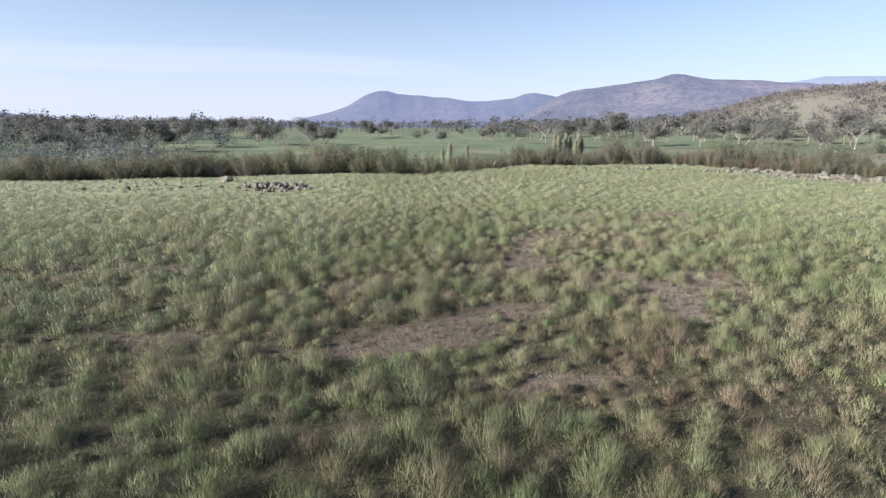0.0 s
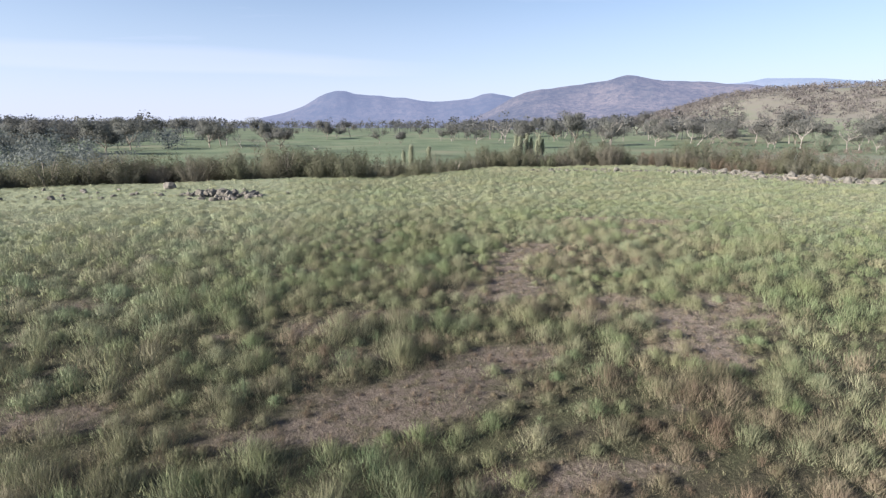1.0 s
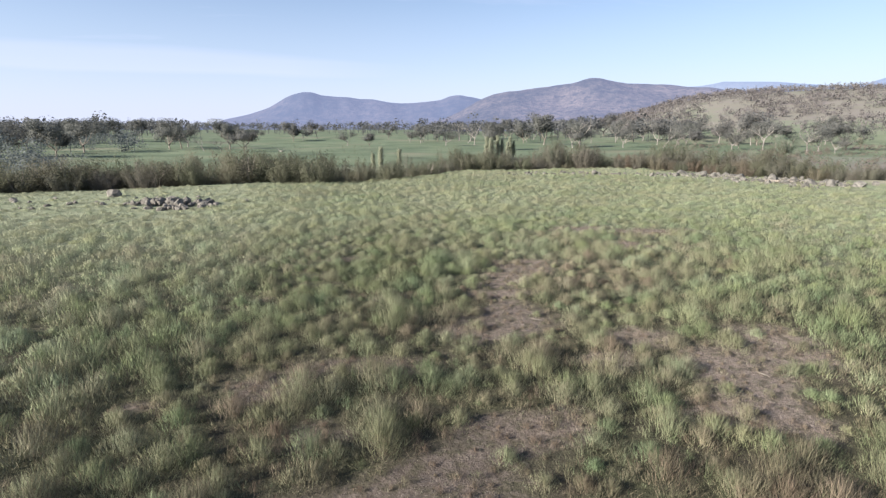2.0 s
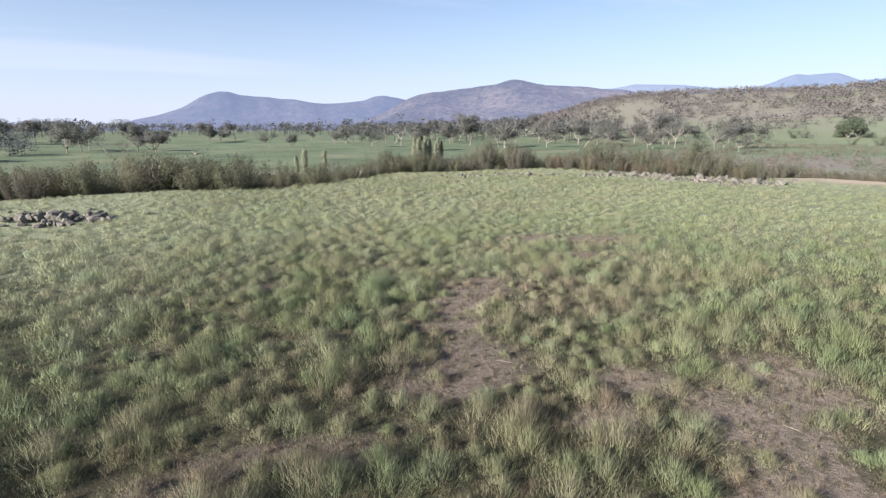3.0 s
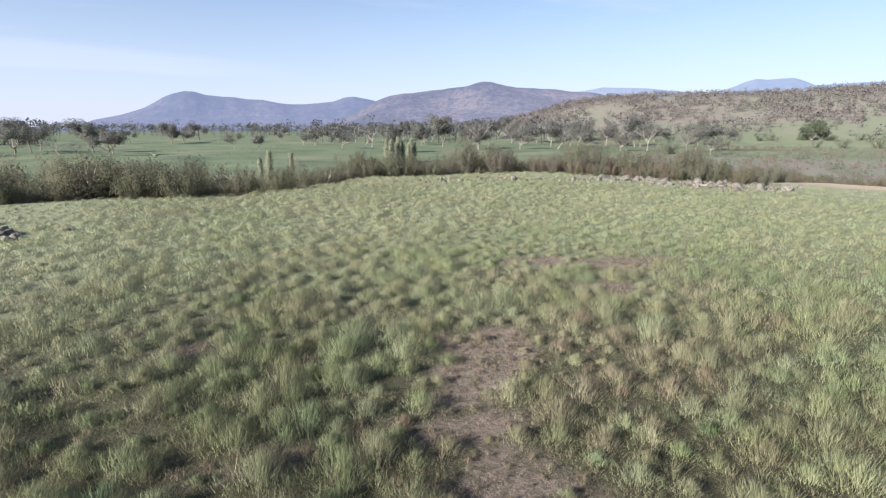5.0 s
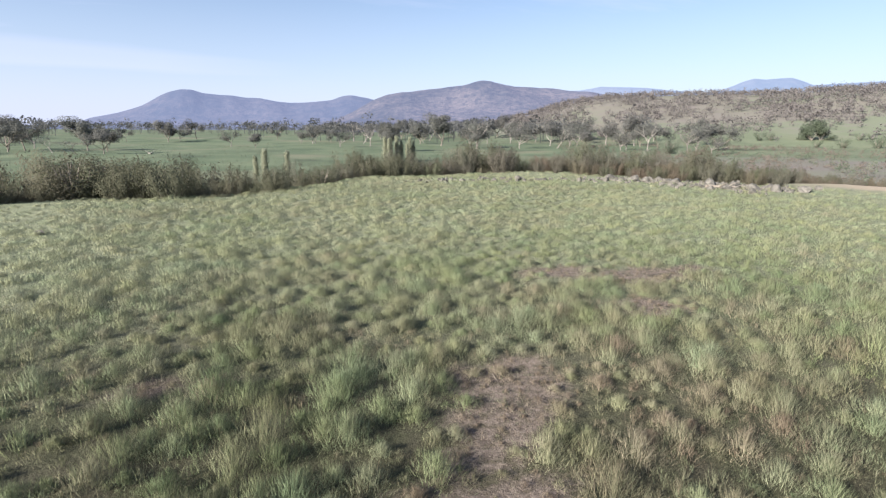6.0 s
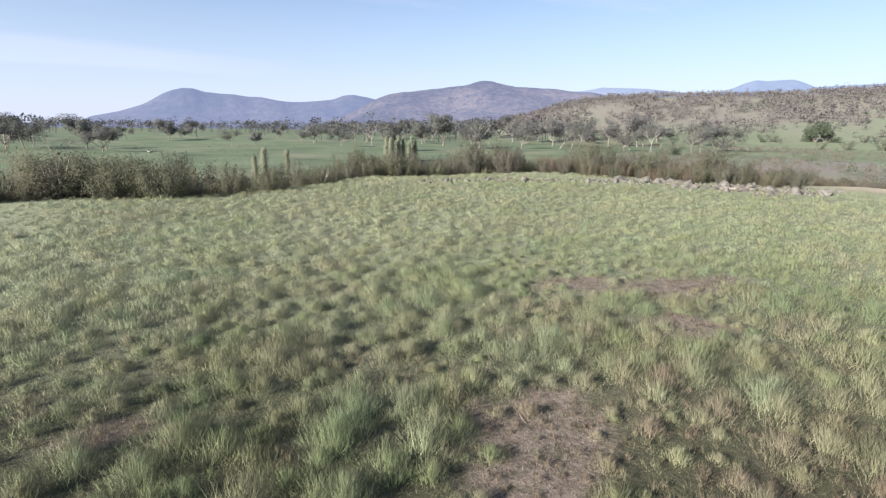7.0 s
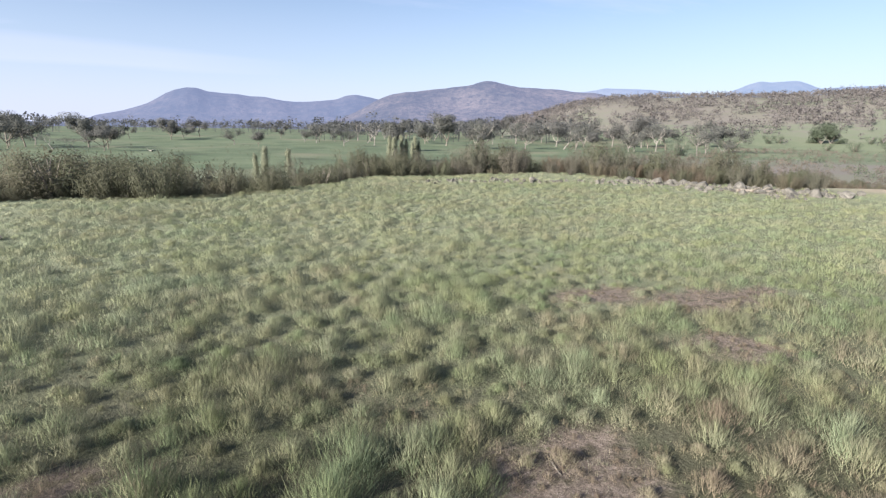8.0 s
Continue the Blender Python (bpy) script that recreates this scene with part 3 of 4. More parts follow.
def make_rock(seed, mat):
    bm = bmesh.new()
    bmesh.ops.create_icosphere(bm, subdivisions=2, radius=1)
    rng = random.Random(seed)
    o = Vector((rng.uniform(0, 50), rng.uniform(0, 50), rng.uniform(0, 50)))
    cuts = [Vector((rng.gauss(0, 1), rng.gauss(0, 1), rng.gauss(0, 0.7))).normalized() for _ in range(14)]
    for v in bm.verts:
        c = v.co.copy()
        for n in cuts:
            over = c.dot(n) - 0.55
            if over > 0:
                c -= n * over
        c *= 1 + 0.16 * noise.noise(c * 1.4 + o) + 0.06 * noise.noise(c * 4 + o)
        c.z *= 0.85
        v.co = c
    me = bpy.data.meshes.new("rock")
    bm.to_mesh(me)
    bm.free()
    me.materials.append(mat)
    return me


def on_land(x, y, sink=0.0):
    return float(land(x, y)) - sink


def plant(thing, used, x, y, turn, scale, sink=0.0, wide=1.0):
    """The first one is the thing itself; further ones are copies."""
    m = pose(x, y, on_land(x, y, sink), 0, 0, turn) @ Matrix.Diagonal((scale * wide, scale * wide, scale, 1))
    if thing.name in used:
        ob = copy_thing(thing, m)
        ob.scale = (scale * wide, scale * wide, scale)
        return ob
    used.add(thing.name)
    thing.matrix_basis = m
    return thing


USED = set()
SIZES = {}


def gum(seed, *args, **kw):
    t, top = make_gum_tree(seed, *args, **kw)
    SIZES[t.name] = top
    return t


GUM_LABEL = "spreading grey-green gum tree on pale trunk in paddock"
GUMS = [
    gum(1, 12, 0.95, 0.19, MAT_GUM, 62, MAT_BARK, GUM_LABEL),
    gum(2, 12, 1.15, 0.16, MAT_GUM, 66, MAT_BARK, GUM_LABEL, limbs=5),
    gum(3, 12, 0.7, 0.36, MAT_GUM, 50, MAT_BARK, "tall open gum tree with high sparse crown"),
    gum(4, 12, 0.9, 0.22, MAT_GUM, 34, MAT_DEAD, "thin-leaved gum tree with bleached pale limbs"),
    gum(5, 12, 0.8, 0.18, MAT_GUM, 72, MAT_BARK, "dense dark gum tree with rounded crown"),
]
DEAD = [
    gum(6, 12, 0.8, 0.34, MAT_GUM, 0, MAT_DEAD, "dead gum tree with bare bleached limbs"),
    gum(7, 12, 0.55, 0.42, MAT_GUM, 9, MAT_DEAD, "leaning half-dead gum tree with few leaves", lean=0.7, limbs=3),
]
GREEN = gum(8, 12, 0.75, 0.07, MAT_GREEN_TREE, 76, MAT_BARK, "full dark green tree beside the creek flats", limbs=5)

GREEN_BUSH = make_round_tree(23, 6.0, 7.0, MAT_GREEN_TREE, "rounded dark green bush on the creek flats")
# bearing on the valley floor: x, y, height, which tree
WEST_TREES = [
    (-63, 318, 15, 1), (-47, 268, 9, 0), (-50, 290, 10, 4), (-55, 262, 6, 6), (-67, 280, 7, 6), (-87, 297, 12.5, 0), (-87, 317, 15, 2), (-92, 347, 13, 3),
    (-76, 500, 11, 2), (-45, 478, 15, 1), (-28, 520, 16, 2), (-38, 490, 11, 3), (-1, 377, 10, 3), (12, 345, 8, 4), (36, 520, 13, 2),
]
MIDDLE_TREES = [
    (50, 395, 13, 3), (69, 436, 11, 2), (91, 460, 17, 5), (85, 399, 12, 6), (129, 500, 16, 4), (147, 515, 17, 1), (164, 505, 17, 0),
    (119, 335, 19, 4), (128, 303, 15.5, 3), (219, 434, 17, 3), (192, 329, 17, 3), (242, 338, 18, 5), (250, 330, 20, 1), (237, 297, 14, 4), (45, 419, 9, 3), (237, 497, 20, 1), (260, 392, 17, 3),
]
NORTH_WEST_TREES = [
    (-107, 166, 10, 0), (-174, 249, 11, 1), (-207, 287, 12, 4), (-138, 238, 11, 1), (-123, 228, 12, 0), (-124, 248, 13, 2), (-105, 228, 13, 1), (-112, 266, 14, 0),
    (-172, 450, 16, 1), (-170, 500, 16, 4), (-97, 330, 15, 2), (-165, 560, 15, 2), (-211, 318, 14, 0), (-213, 347, 15, 1), (-181, 320, 14, 4), (-182, 406, 16, 0), (-175, 338, 12, 1),
]
ALL_TREES = GUMS + DEAD
rng = random.Random(5)
for stand in (WEST_TREES, MIDDLE_TREES, NORTH_WEST_TREES):
    for x, y, h, k in stand:
        t = ALL_TREES[k]
        plant(t, USED, x, y, rng.uniform(0, 360), h / SIZES[t.name.split(".")[0] if t.name not in SIZES else t.name])
# open woodland on the far flats, with bleached dead trees among the living
made = 0
while made < 42:
    az, d = radians(rng.uniform(7, 45)), rng.uniform(285, 540)
    x, y = d * math.sin(az), d * math.cos(az)
    if value_noise(x / 45, y / 45, 93) > -0.6:
        t = ALL_TREES[rng.choice((0, 1, 2, 2, 3, 3, 3, 4, 5, 5, 6))]
        plant(t, USED, x, y, rng.uniform(0, 360), rng.uniform(9, 16) / SIZES[t.name])
        made += 1
for x, y, h in ((352, 250, 9), (362, 236, 10), (372, 228, 8), (384, 240, 9), (345, 262, 7), (395, 232, 10), (381, 292, 18), (386, 289, 12), (402, 273, 7), (410, 270, 6), (300, 299, 10), (308, 297, 8), (302, 325, 10), (356, 312, 9), (363, 309, 8), (292, 331, 8), (425, 262, 8)):
    if h > 11:
        plant(GREEN, USED, x, y, rng.uniform(0, 360), 0.78 * h / SIZES[GREEN.name])
    else:
        plant(GREEN_BUSH, USED, x, y, rng.uniform(0, 360), h / 7.5)

WILLOW = make_round_tree(21, 6.5, 9, MAT_WILLOW, "soft grey-green willow bush on the creek flat")
for x, y, s in ((185, 217, 1.5), (191, 222, 1.15), (172, 196, 0.6), (120, 172, 0.55), (134, 174, 0.7), (185, 190, 0.5)):
    plant(WILLOW, USED, x, y, rng.uniform(0, 360), s)

POPLARS = [make_poplar(31, 8.8), make_poplar(32, 8.0)]
for i, (x, y, s) in enumerate(((54.9, 225, 0.86), (57.2, 226, 0.92), (59.6, 225, 0.90), (61.8, 226, 0.84), (64.9, 225, 0.86), (66.6, 226, 0.8), (56.0, 223, 0.8), (62.9, 222, 0.75), (6.5, 138, 0.70), (4.7, 140, 0.62), (11.0, 139, 0.66))):
    plant(POPLARS[i % 2], USED, 1.6 + (x - 1.6) * 0.83, 24 + (y - 24) * 0.83, rng.uniform(0, 360), s * 1.12)

# ---- scrub along the creek ----
OLIVE = [make_shrub(40 + i, 4.2, 3.6, MAT_SCRUB_OLIVE, 19, "dense olive-green shrub with upright stems") for i in range(3)]
GREY = [make_shrub(50 + i, 4.2, 3.2, MAT_SCRUB_GREY, 15, "grey-brown twiggy shrub with thin upright stems") for i in range(3)]
RUST = [make_shrub(60 + i, 3.0, 3.2, MAT_SCRUB_RUST, 16, "russet-brown twiggy shrub along the creek bank") for i in range(2)]
rng = random.Random(9)


def scrub_row(x0, x1, offset, step, tall):
    x = x0
    while x < x1:
        px = x + rng.uniform(-0.7, 0.7)
        py = float(edge_north(px)) + offset + rng.uniform(-1.6, 1.6)
        mix = px + rng.gauss(0, 7)
        drift = float(value_noise(px / 9, offset / 9, 91)) + rng.gauss(0, 0.25)
        kind = OLIVE if mix < 12 and drift > -0.25 else (GREY if mix < 46 else RUST)
        if 14 < px < 44 and drift > 0.1:
            kind = OLIVE
        if 8 < px < 46 and drift < -0.55:
            kind = RUST
        h = tall * (0.68 + 0.34 * float(smooth_step(5, 28, px)) + 0.30 * float(smooth_step(4, -8, px)) - 0.28 * float(smooth_step(-12, -32, px))) * rng.uniform(0.42, 1.2)
        plant(rng.choice(kind), USED, px, py, rng.uniform(0, 360), h, 0, rng.uniform(0.8, 1.25))
        x += step * rng.uniform(0.7, 1.3)


BUSH = [make_round_tree(44 + i, 3.6, 4.4, MAT_SCRUB_OLIVE, "rounded olive-green bush in the creek scrub") for i in range(2)]
for b in BUSH:
    b.name = "bush"
    tagged(b, category="bush", group="scrub along the creek")
for i in range(50):
    px = rng.uniform(-62, 30)
    plant(rng.choice(BUSH), USED, px, float(edge_north(px)) + rng.uniform(3.5, 12), rng.uniform(0, 360), rng.uniform(0.6, 1.15) * (1.35 if px < -4 else 1.0), 0.2, rng.uniform(0.95, 1.25))
scrub_row(-66, 37, 4.6, 3.0, 0.95)
scrub_row(-72, 40, 8.5, 2.4, 1.35)
scrub_row(-80, 44, 14.0, 2.8, 1.6)
# the bank that runs on along the eastern rim, lower and browner
for row in range(3):
    y = 58.5 + 3 * row
    while y < 88:
        x = float(edge_east(y)) + 3.2 + 4.5 * row + rng.uniform(-1, 1.6)
        kind = RUST if rng.random() < 0.4 else (GREY if rng.random() < 0.6 else OLIVE)
        plant(rng.choice(kind), USED, x, y + rng.uniform(-0.6, 0.6), rng.uniform(0, 360), rng.uniform(0.35, 1.1) * (0.7 if kind is not RUST else 0.95) * (0.85 + 0.3 * row) * (0.75 + 0.4 * float(smooth_step(58, 68, y))))
        y += rng.uniform(1.1, 2.8)
made = 0
while made < 120:
    x, y = rng.uniform(45, 130), rng.uniform(55, 125)
    far, _ = beyond(x, y)
    if math.hypot(x - 2, y - 24) > 88 - 16 * (y > 80) and 10 < far < 60 and float(sandiness(x, y)) < 0.05:
        kind = RUST if rng.random() < 0.6 else (GREY if rng.random() < 0.7 else OLIVE)
        plant(rng.choice(kind), USED, x, y, rng.uniform(0, 360), rng.uniform(0.6, 1.15) * (0.75 if kind is not RUST else 1.0))
        made += 1

# ---- stones ----
ROCKS = [make_rock(70 + i, MAT_STONE) for i in range(7)]
PALE_ROCKS = [make_rock(90 + i, MAT_PALE_STONE) for i in range(6)]
rng = random.Random(12)


def lay_rock(x, y, size, group, label, kinds=ROCKS, lift=0.0):
    ob = new("rock", rng.choice(kinds))
    ob.matrix_basis = pose(x, y, on_land(x, y, -size * 0.06 - lift), rng.uniform(-18, 18), rng.uniform(-18, 18), rng.uniform(0, 360)) @ Matrix.Diagonal((size * rng.uniform(0.8, 1.3), size * rng.uniform(0.8, 1.2), size * rng.uniform(0.7, 1.2), 1))
    tagged(ob, label, "rock", group)


for i in range(100):
    a, q = rng.uniform(0, 2 * math.pi), math.sqrt(rng.random())
    lay_rock(-14.4 + 3.7 * q * math.cos(a), 52.8 + 2.7 * q * math.sin(a), rng.uniform(0.22, 0.6) * (1.25 - 0.5 * q), "rock pile in the paddock", "dark weathered fieldstone in a rough pile on grass", ROCKS, 0.32 * (1 - q) ** 1.5)
for i in range(40):
    lay_rock(rng.uniform(-32, -9), rng.uniform(50.5, 59), rng.uniform(0.15, 0.42), "loose rocks near the pile", "half-buried grey fieldstone in short grass")
lay_rock(-20.8, 59.2, 0.85, "loose rocks near the pile", "large grey boulder beside the scrub")
RIM_STONES = []
for i in range(400):
    f = rng.random()
    y = 78.5 - 24 * f ** 1.15
    x = 21 + (float(edge_east(y)) - 20.5) * float(smooth_step(0, 0.32, f)) + rng.gauss(-0.6, 2.0)
    y = y if f > 0.3 else y + rng.gauss(-1, 0.8)
    size = rng.uniform(0.13, 0.33) + 0.36 * rng.random() ** 6 * (1 + 0.7 * (f > 0.45))
    if i < 150:
        lay_rock(x, y, size + 0.05, "stony rim of the paddock", "pale lichened stone along the paddock rim", PALE_ROCKS)
    else:
        RIM_STONES.append((x, y, size))


def build_rim_stones():
    """The small stones of the rim, past counting."""
    V, F, base = [], [], 0
    for x, y, size in RIM_STONES:
        me = rng.choice(PALE_ROCKS)
        m = np.array(pose(x, y, on_land(x, y, -size * 0.08), rng.uniform(-30, 30), rng.uniform(-30, 30), rng.uniform(0, 360)))
        v = np.array([q.co for q in me.vertices]) * size * np.array((rng.uniform(0.8, 1.3), rng.uniform(0.7, 1.2), rng.uniform(0.7, 1.2)))
        V.append(v @ m[:3, :3].T + m[:3, 3])
        F.append(np.array([p.vertices[:] for p in me.polygons]) + base)
        base += len(v)
    tagged(new("rim_stones", mesh_of("rim_stones", np.concatenate(V), np.concatenate(F), MAT_PALE_STONE)), "small pale stones strewn along the paddock rim", "stones", kind="stuff")


build_rim_stones()

# ---- fallen timber on the flats ----


def make_log(seed, mat):
    r = random.Random(seed)
    v, f = [], []
    pts, _ = limb(r, Vector((-3, 0, 0.25)), Vector((1, 0, 0)), 6, 0.12, 0.0, 5)
    for p in pts:
        p.z = 0.25
    tube(v, f, pts, (0.32, 0.30, 0.27, 0.22, 0.17, 0.08), 7)
    for k in (2, 3):
        p2, _ = limb(r, pts[k].copy(), Vector((0.6, r.choice((-1, 1)), 0.7)).normalized(), 2.2, 0.2, 0.02)
        tube(v, f, p2, (0.13, 0.11, 0.08, 0.05, 0.02), 5)
    return mesh_of("log", v, np.array(f), mat, True)


LOG, BRANCH = make_log(3, MAT_DEAD), make_log(5, MAT_BARK)
for x, y, a, k in ((45.2, 59.6, -38, 0.55), (46.2, 58.6, -30, 0.45), (45.6, 60.4, -75, 0.4)):
    ob = new("fallen_branch", BRANCH)
    ob.matrix_basis = pose(x, y, on_land(x, y), 0, 0, a) @ Matrix.Diagonal((k, k, k, 1))
    tagged(ob, "grey dead branch lying among stones on the rim", "branch", "dead timber on the rim")
for x, y, a in ((88, 300, 20), (-30, 262, 100), (190, 236, 10), (215, 250, -20), (252, 246, 5)):
    ob = new("fallen_log", LOG)
    ob.matrix_basis = pose(x, y, on_land(x, y), 0, 0, a)
    tagged(ob, "bleached fallen log with broken branches on grass", "log", "fallen timber")


def make_stick(seed):
    r = random.Random(seed)
    v, f = [], []
    pts, _ = limb(r, Vector((-0.35, 0, 0.05)), Vector((1, 0, 0.05)), 0.75, 0.18, 0.0, 5)
    tube(v, f, pts, (0.020, 0.019, 0.017, 0.014, 0.010, 0.004), 6)
    p2, _ = limb(r, pts[2].copy(), Vector((0.6, 0.7, 0.3)).normalized(), 0.25, 0.2, 0.0, 3)
    tube(v, f, p2, (0.011, 0.009, 0.007, 0.003), 5)
    return mesh_of("stick", v, np.array(f), MAT_BARK, True)


STICK = make_stick(4)
for x, y, a, k in ((4.9, 23.7, -30, 0.6), (6.2, 30.4, 100, 0.5), (9.1, 19.0, -60, 0.5)):
    ob = new("stick", STICK)
    ob.matrix_basis = pose(x, y, on_land(x, y), 0, 0, a) @ Matrix.Diagonal((k, k, k, 1))
    tagged(ob, "grey-brown fallen stick lying on bare soil", "stick", "sticks on the worn soil")

# ---- woods too far to count ----
def ball(r, n):
    """Points in a lumpy ball: a few lobes of different size."""
    k = 5
    lobe = r.normal(0, 1, (k, 3)) * np.array((0.5, 0.5, 0.42))
    v = r.normal(0, 1, (n, 3))
    v *= (r.uniform(0.2, 1, (n, 1)) ** 0.5) / np.linalg.norm(v, axis=1, keepdims=True)
    return lobe[r.randint(0, k, n)] + v * 0.55


def build_woods(name, label, count, sample, seed, tall, leaves, mat, low=0.66, wide=1.0, leaf=1.0):
    r = np.random.RandomState(seed)
    V, F, base = [], [], 0
    made = 0
    while made < count:
        x, y, h, crown = sample(r)
        if x is None:
            continue
        made += 1
        z = float(land(x, y))
        h = h * tall
        w = h * r.uniform(0.36, 0.56) * wide
        puff = ball(r, leaves)
        n = puff / (np.linalg.norm(puff, axis=1, keepdims=True) + 1e-6) + r.normal(0, 0.38, (leaves, 3)) + (0, 0, 0.2)
        n /= np.linalg.norm(n, axis=1, keepdims=True)
        c = np.array((x, y, z + h * low)) + puff * np.array((w, w, h * (0.96 - low)))
        s = h * leaf * r.uniform(0.045, 0.085, (leaves, 1))
        a = np.cross(n, r.normal(0, 1, (leaves, 3)))
        a /= np.linalg.norm(a, axis=1, keepdims=True)
        b = np.cross(n, a)
        quad = np.stack([c - a * s, c + b * s * 0.7, c + a * s, c - b * s * 0.7], 1).reshape(-1, 3)
        V.append(quad)
        F.append(np.arange(leaves * 4).reshape(-1, 4) + base)
        base += leaves * 4
        t = h * 0.018
        V.append(np.array([(x - t, y, z - 0.5), (x + t, y, z - 0.5), (x + t * 0.6, y + t, z + h * 0.6), (x - t * 0.6, y + t, z + h * 0.6)]))
        F.append(np.array([[0, 1, 2, 3]]) + base)
        base += 4
    me = mesh_of(name, np.concatenate(V), np.concatenate(F), mat)
    tagged(new(name, me), label, "woodland", kind="stuff")


def valley_wood(r):
    az, d = r.uniform(-46, 62), 430 + 560 * r.random_sample()
    if az > 42 and d < 520:
        return None, 0, 0, 0
    keep = (0.30 + 0.55 * (az < -16) + 0.45 * (d > 640) + 0.25 * (8 < az < 40)) * (0.12 if -16 < az < 7 and d < 820 else 1.0)
    if r.random_sample() > keep or (value_noise(az / 4, d / 60, 61) < -0.15 and d < 700):
        return None, 0, 0, 0
    x, y = d * math.sin(math.radians(az)), d * math.cos(math.radians(az))
    if az > 24 and float(land(x, y)) > 1:
        return None, 0, 0, 0
    return x, y, r.uniform(9, 17), 0


def west_wood(r):
    az, d = r.uniform(-46, -19), 215 + 330 * r.random_sample()
    if value_noise(az / 3, d / 45, 62) < -0.35:
        return None, 0, 0, 0
    return d * math.sin(math.radians(az)), d * math.cos(math.radians(az)), r.uniform(7, 12), 0


def near_west_wood(r):
    az, d = r.uniform(-47, -25), 112 + 110 * r.random_sample()
    x, y = d * math.sin(math.radians(az)), d * math.cos(math.radians(az))
    if float(beyond(x, y)[0]) < 26 or value_noise(az / 3, d / 25, 66) < -0.3:
        return None, 0, 0, 0
    return x, y, r.uniform(4.0, 8.0), 0


def hill_wood(r):
    az, d = r.uniform(22, 66), 470 + 470 * r.random_sample() ** 0.7
    if value_noise(az / 3.2, d / 70, 63) < 0.30 - 0.7 * float(smooth_step(500, 700, d)) and r.random_sample() < 0.85:
        return None, 0, 0, 0
    return d * math.sin(math.radians(az)), d * math.cos(math.radians(az)), r.uniform(5, 11), 0


def plain_wood(r):
    az, d = r.uniform(-46, 40), 980 + 900 * r.random_sample()
    return d * math.sin(math.radians(az)), d * math.cos(math.radians(az)), r.uniform(8, 13), 0


def creek_scrub(r):
    az, d = r.uniform(31, 66), 88 + 300 * r.random_sample() ** 1.2
    x, y = d * math.sin(math.radians(az)), d * math.cos(math.radians(az))
    if math.hypot(x - 2, y - 24) < 100 or float(beyond(x, y)[0]) < 24 or value_noise(az / 2.5, d / 16, 64) < -0.2 or float(sandiness(x, y)) > 0.05:
        return None, 0, 0, 0
    return x, y, r.uniform(1.2, 3.6), 0


def rush(r):
    az, d = r.uniform(-44, 40), 120 + 330 * r.random_sample()
    x, y = d * math.sin(math.radians(az)), d * math.cos(math.radians(az))
    if float(beyond(x, y)[0]) < 25 or value_noise(az / 3, d / 22, 65) < 0.1:
        return None, 0, 0, 0
    return x, y, r.uniform(0.5, 1.3), 0


build_woods("creek_scrubland", "low russet-brown scrub spread over the creek flats", 1250, creek_scrub, 5, 0.75, 54, MAT_FLAT_SCRUB, 0.42, 1.45, 1.0)
build_woods("green_scrubland", "low grey-green bushes spread over the creek flats", 260, creek_scrub, 6, 0.9, 80, MAT_FLAT_GREEN, 0.42, 1.4, 1.0)
build_woods("rush_clumps", "low dark rush clumps dotted over the valley grass", 700, rush, 7, 1.0, 22, MAT_SCRUB_OLIVE, 0.42)
build_woods("valley_woodland", "grey-green open gum woodland across the valley", 1000, valley_wood, 1, 1.2, 70, MAT_WOODS, 0.66, 1.0, 0.8)
build_woods("west_woodland", "dense grey-green gum woodland on the flats", 240, west_wood, 2, 1.0, 210, MAT_WEST_WOODS, 0.54, 1.25, 0.62)
build_woods("creek_woodland", "soft grey-green trees and bushes along the creek", 95, near_west_wood, 9, 1.0, 330, MAT_WEST_WOODS, 0.5, 1.2, 0.5)
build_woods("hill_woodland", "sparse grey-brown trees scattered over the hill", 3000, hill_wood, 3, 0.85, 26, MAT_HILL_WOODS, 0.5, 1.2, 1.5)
build_woods("plain_woodland", "dark band of distant gum woodland", 900, plain_wood, 4, 1.0, 30, MAT_WOODS)


